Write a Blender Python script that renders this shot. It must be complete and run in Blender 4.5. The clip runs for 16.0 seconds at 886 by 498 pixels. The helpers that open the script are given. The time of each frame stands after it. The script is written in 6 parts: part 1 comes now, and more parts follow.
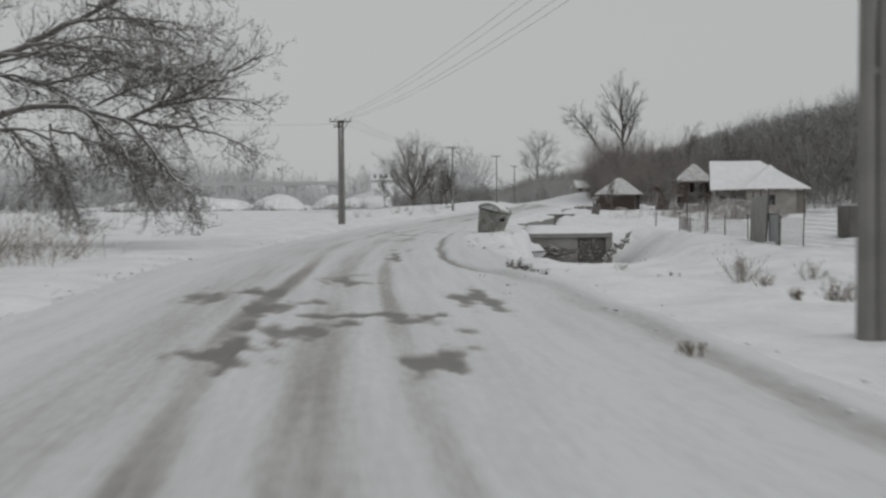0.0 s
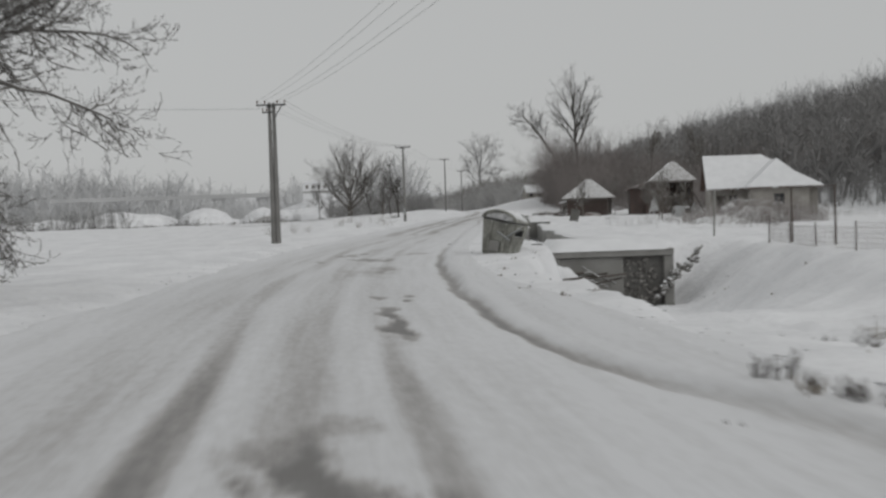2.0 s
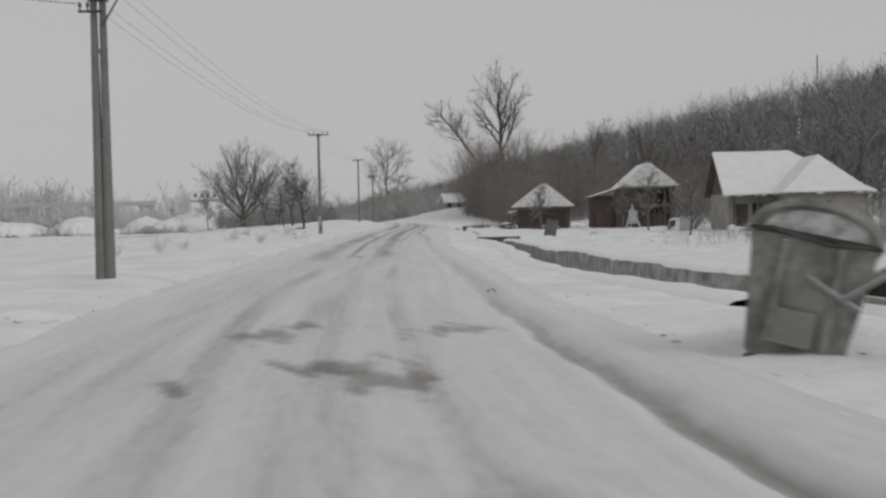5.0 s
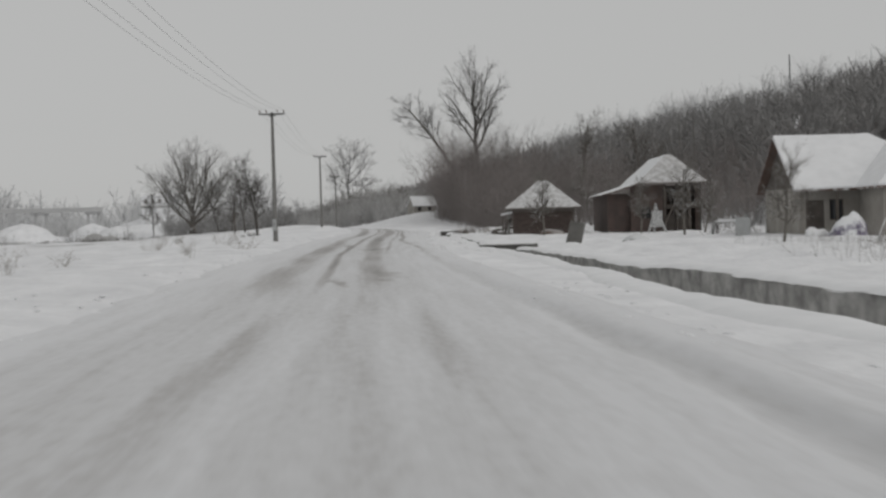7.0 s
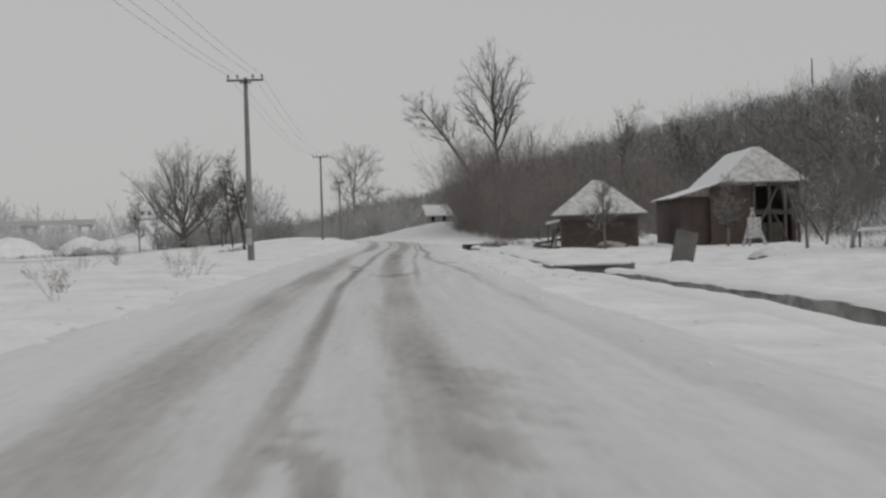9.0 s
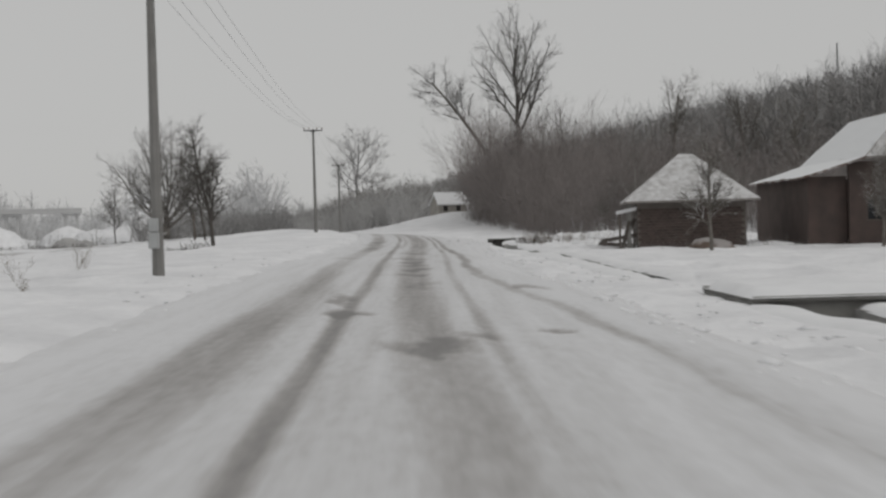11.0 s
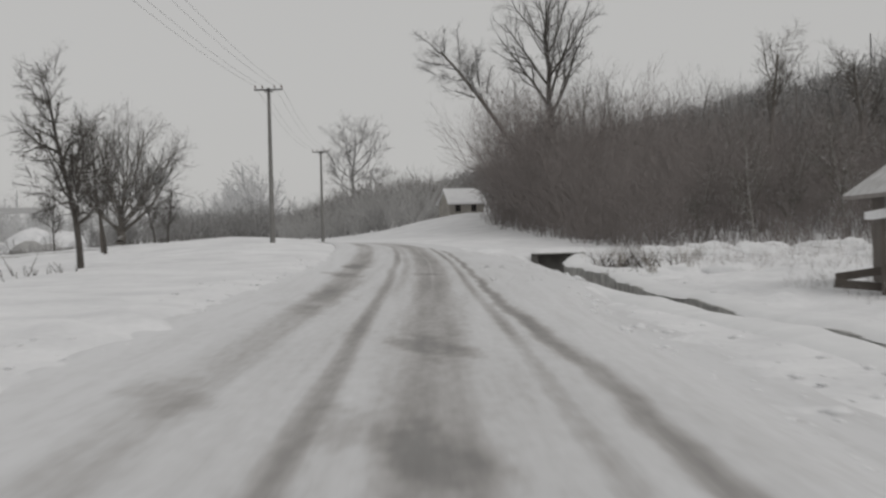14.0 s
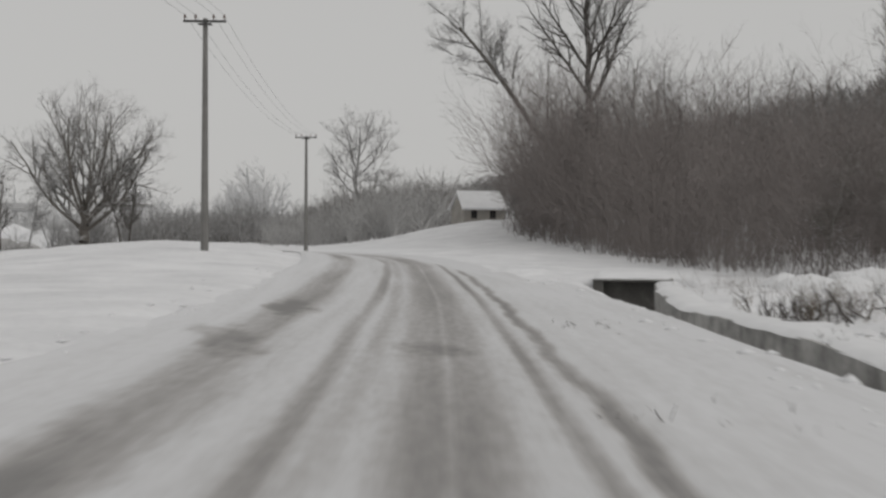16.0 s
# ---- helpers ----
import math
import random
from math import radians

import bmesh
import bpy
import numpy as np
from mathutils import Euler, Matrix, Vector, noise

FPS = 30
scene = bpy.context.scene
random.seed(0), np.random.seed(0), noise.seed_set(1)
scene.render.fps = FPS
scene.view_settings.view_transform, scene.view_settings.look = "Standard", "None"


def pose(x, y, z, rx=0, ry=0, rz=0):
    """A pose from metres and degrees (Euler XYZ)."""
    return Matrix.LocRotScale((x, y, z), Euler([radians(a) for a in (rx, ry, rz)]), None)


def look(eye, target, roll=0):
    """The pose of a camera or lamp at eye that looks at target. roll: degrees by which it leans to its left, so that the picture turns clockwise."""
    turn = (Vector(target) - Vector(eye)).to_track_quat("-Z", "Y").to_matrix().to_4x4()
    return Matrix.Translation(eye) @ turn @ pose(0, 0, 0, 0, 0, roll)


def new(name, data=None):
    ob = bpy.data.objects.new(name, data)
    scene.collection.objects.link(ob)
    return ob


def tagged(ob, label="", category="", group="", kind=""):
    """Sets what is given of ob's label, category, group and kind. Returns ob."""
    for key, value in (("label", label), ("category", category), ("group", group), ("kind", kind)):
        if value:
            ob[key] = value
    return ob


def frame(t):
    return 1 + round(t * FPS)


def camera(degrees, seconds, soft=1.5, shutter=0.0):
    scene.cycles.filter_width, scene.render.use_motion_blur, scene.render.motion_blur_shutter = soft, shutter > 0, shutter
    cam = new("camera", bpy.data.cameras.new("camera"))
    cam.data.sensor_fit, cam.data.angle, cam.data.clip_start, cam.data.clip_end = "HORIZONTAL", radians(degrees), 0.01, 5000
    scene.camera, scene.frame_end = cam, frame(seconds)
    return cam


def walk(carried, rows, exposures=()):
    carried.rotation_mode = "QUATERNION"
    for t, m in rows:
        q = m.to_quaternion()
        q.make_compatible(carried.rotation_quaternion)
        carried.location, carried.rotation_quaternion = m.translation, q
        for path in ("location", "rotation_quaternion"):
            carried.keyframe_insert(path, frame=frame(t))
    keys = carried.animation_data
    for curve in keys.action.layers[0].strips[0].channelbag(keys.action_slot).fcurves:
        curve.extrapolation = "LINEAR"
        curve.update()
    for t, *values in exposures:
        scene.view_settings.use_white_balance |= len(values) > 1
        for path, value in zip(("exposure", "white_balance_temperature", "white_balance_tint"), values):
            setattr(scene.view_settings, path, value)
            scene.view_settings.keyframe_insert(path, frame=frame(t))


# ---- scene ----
cam = camera(36.5, 16.0, soft=2.5, shutter=0.5)
PATH = [
    (0, (0.734, 2.191, 1.725), (0.724, 4.19, 1.652), -0.5),
    (0.5, (0.011, 8.285, 1.808), (0.043, 10.284, 1.737), -0.7),
    (1, (-0.508, 14.099, 1.796), (-0.453, 16.098, 1.747), -0.8),
    (1.5, (-0.933, 19.821, 1.735), (-0.851, 21.819, 1.703), -0.8),
    (2, (-1.286, 25.455, 1.642), (-1.195, 27.452, 1.581), -1.9),
    (2.5, (-1.702, 31.24, 1.58), (-1.585, 33.235, 1.508), -1.2),
    (3, (-1.977, 36.836, 1.534), (-1.846, 38.831, 1.485), -0.8),
    (3.5, (-2.254, 42.539, 1.502), (-2.079, 44.53, 1.445), -0.7),
    (4, (-2.419, 48.046, 1.508), (-2.232, 50.037, 1.485), -1.5),
    (4.2, (-2.487, 50.295, 1.515), (-2.281, 52.284, 1.473), -1.5),
    (6.5, (-1.879, 75.816, 1.235), (-1.596, 77.795, 1.186), -1.4),
    (7, (-1.474, 81.379, 1.256), (-1.161, 83.354, 1.217), -1.6),
    (7.5, (-1.084, 87.058, 1.274), (-0.758, 89.03, 1.23), -1.4),
    (8, (-0.614, 92.606, 1.342), (-0.292, 94.579, 1.294), -1.9),
    (8.5, (-0.03, 98.292, 1.28), (0.281, 100.267, 1.246), -1.1),
    (9, (0.539, 104.205, 1.242), (0.844, 106.182, 1.221), -1.8),
    (11.5, (3.731, 134.626, 1.418), (4.024, 136.604, 1.379), -1.4),
    (12, (4.476, 140.499, 1.383), (4.77, 142.477, 1.342), -1.1),
    (12.5, (5.184, 146.35, 1.437), (5.472, 148.329, 1.403), -1.3),
    (13, (5.984, 151.943, 1.538), (6.273, 153.921, 1.496), -1.0),
    (13.5, (6.736, 157.859, 1.693), (7.026, 159.837, 1.656), -1.2),
    (14, (7.462, 163.87, 1.768), (7.755, 165.848, 1.735), -1.4),
    (14.5, (8.284, 169.895, 1.696), (8.581, 171.873, 1.661), -1.4),
    (15, (9.022, 175.715, 1.717), (9.323, 177.692, 1.685), -0.8),
    (15.5, (9.795, 181.532, 1.778), (10.1, 183.508, 1.731), -0.3),
    (16, (10.665, 187.294, 1.677), (10.945, 189.275, 1.659), 0.3),
]
walk(cam, [(t, look(eye, target, roll)) for t, eye, target, roll in PATH], [(0.0, -0.01, 6400, 9), (4.0, -0.01, 6460, 9.5), (8.0, 0.0, 6500, 10), (12.0, 0.05, 6540, 10.3), (16.0, 0.07, 6580, 10.5)])

# ---- daylight: one even overcast sky and a very soft sun ----
world = bpy.data.worlds.new("overcast")
scene.world = world
world.use_nodes = True
wt = world.node_tree
wt.nodes.clear()
sky = wt.nodes.new("ShaderNodeTexSky")
sky.sky_type, sky.sun_disc = 'NISHITA', False
sky.sun_elevation, sky.sun_rotation = radians(40), radians(132)
hs = wt.nodes.new("ShaderNodeHueSaturation")
hs.inputs["Saturation"].default_value, hs.inputs["Value"].default_value = 0.1, 0.09
cloud = wt.nodes.new("ShaderNodeMixRGB")
cloud.inputs[0].default_value, cloud.inputs[2].default_value = 0.86, (0.57, 0.572, 0.565, 1)
bg = wt.nodes.new("ShaderNodeBackground")
wo = wt.nodes.new("ShaderNodeOutputWorld")
wt.links.new(sky.outputs[0], hs.inputs["Color"])
wt.links.new(hs.outputs[0], cloud.inputs[1])
wt.links.new(cloud.outputs[0], bg.inputs[0])
wt.links.new(bg.outputs[0], wo.inputs[0])
bg.inputs[1].default_value = 0.84
sun = bpy.data.lights.new("sun", 'SUN')
sun.energy, sun.angle, sun.color = 0.65, radians(45), (1, 0.98, 0.95)
new("sun", sun).matrix_world = look((45, -40, 50), (0, 0, 0))


# ---- materials ----
def mat(name, base, dark, rough=0.8, scale=3.0, fine=40.0, bump=0.3, spread=0.5, snow=0.0, metal=0.0, snow_low=0.35, random=0.0, relief=0.02, snow_scale=2.3, snow_soft=0.3):
    """Two-scale procedural surface; snow: how much snow lies on faces that look up."""
    m = bpy.data.materials.new(name)
    m.use_nodes = True
    n, l = m.node_tree.nodes, m.node_tree.links
    b = n["Principled BSDF"]
    co = n.new("ShaderNodeTexCoord")
    a, f = n.new("ShaderNodeTexNoise"), n.new("ShaderNodeTexNoise")
    a.inputs["Scale"].default_value, f.inputs["Scale"].default_value = scale, fine
    a.inputs["Detail"].default_value, f.inputs["Detail"].default_value = 5, 4
    l.new(co.outputs["Object"], a.inputs[0]), l.new(co.outputs["Object"], f.inputs[0])
    add = n.new("ShaderNodeMath")
    add.operation = 'MULTIPLY_ADD'
    add.inputs[1].default_value = 0.35
    l.new(f.outputs[0], add.inputs[0]), l.new(a.outputs[0], add.inputs[2])
    mr = n.new("ShaderNodeMapRange")
    mr.inputs[1].default_value, mr.inputs[2].default_value = 0.675 - spread / 2, 0.675 + spread / 2
    l.new(add.outputs[0], mr.inputs[0])
    mix = n.new("ShaderNodeMixRGB")
    mix.inputs[1].default_value, mix.inputs[2].default_value = (*dark, 1), (*base, 1)
    l.new(mr.outputs[0], mix.inputs[0])
    out = mix.outputs[0]
    if random:
        oi, rv = n.new("ShaderNodeObjectInfo"), n.new("ShaderNodeHueSaturation")
        mm = n.new("ShaderNodeMapRange")
        mm.inputs[3].default_value, mm.inputs[4].default_value = 1 - random, 1 + random
        l.new(oi.outputs["Random"], mm.inputs[0]), l.new(mm.outputs[0], rv.inputs["Value"]), l.new(out, rv.inputs["Color"])
        out = rv.outputs[0]
    if snow:
        geo, sep = n.new("ShaderNodeNewGeometry"), n.new("ShaderNodeSeparateXYZ")
        l.new(geo.outputs["Normal"], sep.inputs[0])
        sn = n.new("ShaderNodeTexNoise")
        sn.inputs["Scale"].default_value, sn.inputs["Detail"].default_value = snow_scale, 8
        l.new(co.outputs["Object"], sn.inputs[0])
        su = n.new("ShaderNodeMath")
        su.operation = 'MULTIPLY_ADD'
        su.inputs[1].default_value = 1.1
        l.new(sn.outputs[0], su.inputs[0]), l.new(sep.outputs["Z"], su.inputs[2])
        sr = n.new("ShaderNodeMapRange")
        sr.inputs[1].default_value, sr.inputs[2].default_value, sr.inputs[4].default_value = snow_low + 0.7 - snow_soft / 2, snow_low + 0.7 + snow_soft / 2, snow
        l.new(su.outputs[0], sr.inputs[0])
        sm = n.new("ShaderNodeMixRGB")
        sm.inputs[2].default_value = (0.78, 0.79, 0.8, 1)
        l.new(sr.outputs[0], sm.inputs[0]), l.new(out, sm.inputs[1])
        out = sm.outputs[0]
    l.new(out, b.inputs["Base Color"])
    b.inputs["Roughness"].default_value, b.inputs["Metallic"].default_value = rough, metal
    if bump:
        bp = n.new("ShaderNodeBump")
        bp.inputs["Strength"].default_value, bp.inputs["Distance"].default_value = bump, relief
        l.new(add.outputs[0], bp.inputs["Height"]), l.new(bp.outputs[0], b.inputs["Normal"])
    return m


SNOW = mat("snow", (0.88, 0.882, 0.895), (0.69, 0.693, 0.707), 0.75, 0.5, 4.5, 1.0, 0.5, relief=0.18)
SNOW_CAP = mat("snow_cap", (0.83, 0.834, 0.845), (0.72, 0.724, 0.735), 0.8, 1.3, 14.0, 0.5, 0.6)
BARK = mat("bark", (0.1, 0.09, 0.08), (0.055, 0.05, 0.045), 0.9, 4, 30, 0.4, snow=0.55, snow_low=0.55)
DEAD = mat("dead_weed", (0.085, 0.072, 0.062), (0.05, 0.043, 0.038), 0.95, 5, 40, 0.2)
BARK_OLD = mat("old_bark", (0.21, 0.2, 0.188), (0.11, 0.103, 0.096), 0.9, 4, 30, 0.4, snow=0.7, snow_low=0.5)
BARK_PALE = mat("bark_pale", (0.2, 0.185, 0.165), (0.1, 0.09, 0.08), 0.9, 4, 30, 0.4, snow=0.7, snow_low=0.45)
# Frosted twigs, greyed further so that haze sits in the base colour
FROST_HAZE = mat("frost_haze_twigs", (0.33, 0.325, 0.32), (0.22, 0.217, 0.213), 0.9, 0.2, 3, 0, snow=0.5, snow_low=0.5)
# Haze painted as a paler grey for bushes, scrub mound and plinth
HAZE_MID = mat("haze_grey_bushes", (0.46, 0.455, 0.45), (0.33, 0.326, 0.32), 0.9, 0.1, 2, 0)
# Palest haze grey, put straight into the far woods' base colour
HAZE = mat("haze_painted_woods", (0.64, 0.642, 0.645), (0.56, 0.562, 0.565), 0.95, 0.02, 0.3, 0)
# Pale colour standing in for haze on far trees and the viaduct
HAZE_FAR = mat("haze_pale_far", (0.55, 0.55, 0.55), (0.45, 0.45, 0.45), 0.9, 0.05, 1, 0)
THICKET = mat("thicket_twigs", (0.285, 0.258, 0.247), (0.185, 0.166, 0.159), 0.95, 0.12, 1.5, 0, snow=0.15, snow_low=0.7)
# Hillside twigs lightened in colour for the haze in front of them
HILLWOOD = mat("hill_woods", (0.3, 0.294, 0.288), (0.19, 0.186, 0.183), 0.95, 0.015, 0.25, 0)
CONC = mat("concrete", (0.3, 0.295, 0.28), (0.19, 0.185, 0.175), 0.85, 1.5, 25, 0.4)
STONE = mat("rubble", (0.24, 0.23, 0.215), (0.1, 0.096, 0.09), 0.9, 1.6, 16, 0.6, snow=0.9, snow_low=0.3)
RUBBLE = mat("infill_stone", (0.26, 0.25, 0.235), (0.08, 0.077, 0.072), 0.9, 3.0, 16, 0.6, random=0.45)
CHANNEL = mat("frosted_concrete", (0.54, 0.535, 0.52), (0.22, 0.217, 0.21), 0.8, 1.8, 9, 0.6, spread=0.35)
# Darker concrete tone for bridge infill, cabinet and stone slab
CONC_DARK = mat("dark_concrete", (0.17, 0.165, 0.155), (0.07, 0.068, 0.062), 0.7, 1.2, 12, 0.6)
POLE_M = mat("pole_concrete", (0.24, 0.235, 0.225), (0.15, 0.147, 0.14), 0.85, 1.2, 30, 0.3)
STEEL = mat("dull_steel", (0.12, 0.12, 0.12), (0.07, 0.068, 0.065), 0.6, 4, 30, 0.2, metal=0.6)
RUST = mat("rusty_bar", (0.11, 0.085, 0.07), (0.06, 0.05, 0.045), 0.8, 6, 40, 0.3)
GALV = mat("galvanised", (0.3, 0.31, 0.31), (0.17, 0.175, 0.175), 0.55, 2.2, 25, 0.3, metal=0.35, snow=0.7, snow_low=0.45)
SKIP = mat("skip_sheet", (0.36, 0.362, 0.325), (0.16, 0.158, 0.14), 0.65, 1.9, 11, 0.4, metal=0.1, spread=0.3, snow=0.8, snow_low=0.35)
RUBBER_AND_SHADE = mat("rubber_and_shade", (0.03, 0.03, 0.03), (0.02, 0.02, 0.02), 0.8)
BRICK = mat("brick", (0.1, 0.072, 0.063), (0.058, 0.045, 0.041), 0.9, 1.4, 20, 0.4, random=0.2)
MORTAR = mat("mortar", (0.17, 0.15, 0.135), (0.11, 0.098, 0.088), 0.95, 2, 30, 0.5)
PLASTER = mat("plaster", (0.37, 0.352, 0.322), (0.23, 0.217, 0.197), 0.9, 0.8, 15, 0.3)
WOOD = mat("old_wood", (0.12, 0.103, 0.09), (0.065, 0.057, 0.05), 0.85, 2.0, 25, 0.4, random=0.25)
TILE = mat("roof_tile", (0.17, 0.115, 0.095), (0.1, 0.072, 0.062), 0.9, 1.5, 20, 0.4, snow=1.0, snow_low=-0.05)
FROST_SHEET = mat("frosted_sheet", (0.55, 0.55, 0.55), (0.2, 0.205, 0.2), 0.7, 6, 25, 0.4, spread=0.35)
PALE_PIPE = mat("frosted_pipe", (0.5, 0.5, 0.49), (0.33, 0.33, 0.32), 0.7, 2, 20, 0.2, snow=0.8, snow_low=0.2)
SNOWY_BRUSH = mat("snowy_brush", (0.36, 0.33, 0.315), (0.22, 0.2, 0.19), 0.95, 0.6, 5, 0, snow=0.75, snow_low=0.35)
GLASS = mat("dark_pane", (0.03, 0.032, 0.035), (0.02, 0.022, 0.025), 0.1, 2, 10, 0)
CERAMIC = mat("insulator", (0.12, 0.07, 0.05), (0.07, 0.045, 0.035), 0.3)
PLASTIC = mat("meter_box", (0.42, 0.43, 0.43), (0.34, 0.35, 0.35), 0.5, 3, 20, 0.1)
CABLE = mat("cable", (0.07, 0.07, 0.07), (0.05, 0.05, 0.05), 0.6)
STRAW = mat("dry_weed", (0.2, 0.16, 0.11), (0.1, 0.08, 0.06), 0.95, 5, 40, 0.2, snow=0.3, snow_low=0.6)
EARTH = mat("bare_earth", (0.17, 0.125, 0.1), (0.09, 0.07, 0.06), 0.95, 1.5, 15, 0.6, snow=0.3, snow_low=0.5)
DIRT = mat("dirt", (0.12, 0.105, 0.09), (0.06, 0.053, 0.047), 0.95, 1.5, 15, 0.6, snow=0.8, snow_low=0.15)
PURPLE = mat("violet_cloth", (0.16, 0.13, 0.22), (0.09, 0.075, 0.13), 0.8, snow=0.95, snow_low=0.15)

BIRCH = mat("birch_bark", (0.45, 0.44, 0.42), (0.16, 0.15, 0.14), 0.85, 6, 20, 0.3)


def road_material():
    m = bpy.data.materials.new("snowy_road")
    m.use_nodes = True
    n, l = m.node_tree.nodes, m.node_tree.links
    b = n["Principled BSDF"]
    at = n.new("ShaderNodeAttribute")
    at.attribute_name = "slush"
    uv = n.new("ShaderNodeAttribute")
    uv.attribute_name = "along"
    ns, nf = n.new("ShaderNodeTexNoise"), n.new("ShaderNodeTexNoise")
    ns.inputs["Scale"].default_value, ns.inputs["Detail"].default_value = 1.0, 6
    nf.inputs["Scale"].default_value, nf.inputs["Detail"].default_value = 9.0, 5
    mp = n.new("ShaderNodeMapping")
    mp.inputs["Scale"].default_value = (3.2, 0.14, 1)
    l.new(uv.outputs["Vector"], mp.inputs[0]), l.new(mp.outputs[0], ns.inputs[0])
    m2 = n.new("ShaderNodeMapping")
    m2.inputs["Scale"].default_value = (1.0, 0.22, 1)
    l.new(uv.outputs["Vector"], m2.inputs[0]), l.new(m2.outputs[0], nf.inputs[0])
    ad = n.new("ShaderNodeMath")
    ad.operation = 'MULTIPLY_ADD'
    ad.inputs[1].default_value = 0.55
    l.new(ns.outputs[0], ad.inputs[0]), l.new(at.outputs["Fac"], ad.inputs[2])
    a2 = n.new("ShaderNodeMath")
    a2.operation = 'MULTIPLY_ADD'
    a2.inputs[1].default_value = 0.36
    l.new(nf.outputs[0], a2.inputs[0]), l.new(ad.outputs[0], a2.inputs[2])
    mr = n.new("ShaderNodeMapRange")
    mr.inputs[1].default_value, mr.inputs[2].default_value = 0.42, 1.42
    l.new(a2.outputs[0], mr.inputs[0])
    ramp = n.new("ShaderNodeValToRGB")
    e = ramp.color_ramp.elements
    e[0].position, e[0].color = 0.0, (0.7, 0.703, 0.716, 1)
    e[1].position, e[1].color = 1.0, (0.13, 0.122, 0.115, 1)
    for p, c in ((0.22, (0.6, 0.6, 0.606, 1)), (0.42, (0.455, 0.446, 0.442, 1)), (0.62, (0.31, 0.297, 0.289, 1)), (0.8, (0.2, 0.193, 0.187, 1))):
        x = e.new(p)
        x.color = c
    l.new(mr.outputs[0], ramp.inputs[0]), l.new(ramp.outputs[0], b.inputs["Base Color"])
    rr = n.new("ShaderNodeMapRange")
    rr.inputs[3].default_value, rr.inputs[4].default_value = 0.75, 0.45
    l.new(mr.outputs[0], rr.inputs[0]), l.new(rr.outputs[0], b.inputs["Roughness"])
    bp = n.new("ShaderNodeBump")
    bp.inputs["Strength"].default_value, bp.inputs["Distance"].default_value = 0.4, 0.03
    l.new(a2.outputs[0], bp.inputs["Height"]), l.new(bp.outputs[0], b.inputs["Normal"])
    return m


ROAD_M = road_material()


# ---- mesh helpers ----
def part(name, bm, material, parent=None, label="", smooth=False):
    me = bpy.data.meshes.new(name)
    bm.to_mesh(me)
    bm.free()
    me.materials.append(material)
    if smooth:
        for p in me.polygons:
            p.use_smooth = True
    ob = new(name, me)
    ob.parent = parent
    if label:
        ob["label"] = label
    return ob


def raw(name, verts, faces, material, parent=None, smooth=False):
    me = bpy.data.meshes.new(name)
    me.from_pydata(verts, [], faces)
    me.materials.append(material)
    if smooth:
        me.polygons.foreach_set("use_smooth", [True] * len(me.polygons))
    ob = new(name, me)
    ob.parent = parent
    return ob


def empty(name, m, label, category, group="", kind=""):
    ob = new(name)
    ob.empty_display_size = 0.1
    ob.matrix_world = m
    return tagged(ob, label, category, group, kind)


def box(bm, x0, y0, z0, x1, y1, z1, bevel=0.0, m=None):
    r = bmesh.ops.create_cube(bm, size=1)
    t = Matrix.Translation(((x0 + x1) / 2, (y0 + y1) / 2, (z0 + z1) / 2)) @ Matrix.Diagonal((x1 - x0, y1 - y0, z1 - z0, 1))
    bmesh.ops.transform(bm, matrix=(m or Matrix()) @ t, verts=r["verts"])
    if bevel:
        ed = list({e for v in r["verts"] for e in v.link_edges})
        bmesh.ops.bevel(bm, geom=ed, offset=bevel, segments=1, affect='EDGES')
    return bm


def rod(bm, a, b, r0, r1=None, n=8):
    a, b = Vector(a), Vector(b)
    r1 = r0 if r1 is None else r1
    d = b - a
    q = d.to_track_quat('Z', 'Y').to_matrix().to_4x4()
    bmesh.ops.create_cone(bm, cap_ends=True, segments=n, radius1=r0, radius2=r1, depth=d.length, matrix=Matrix.Translation((a + b) / 2) @ q)
    return bm


def bm_box(*a, **k):
    return box(bmesh.new(), *a, **k)


def bm_rod(*a, **k):
    return rod(bmesh.new(), *a, **k)


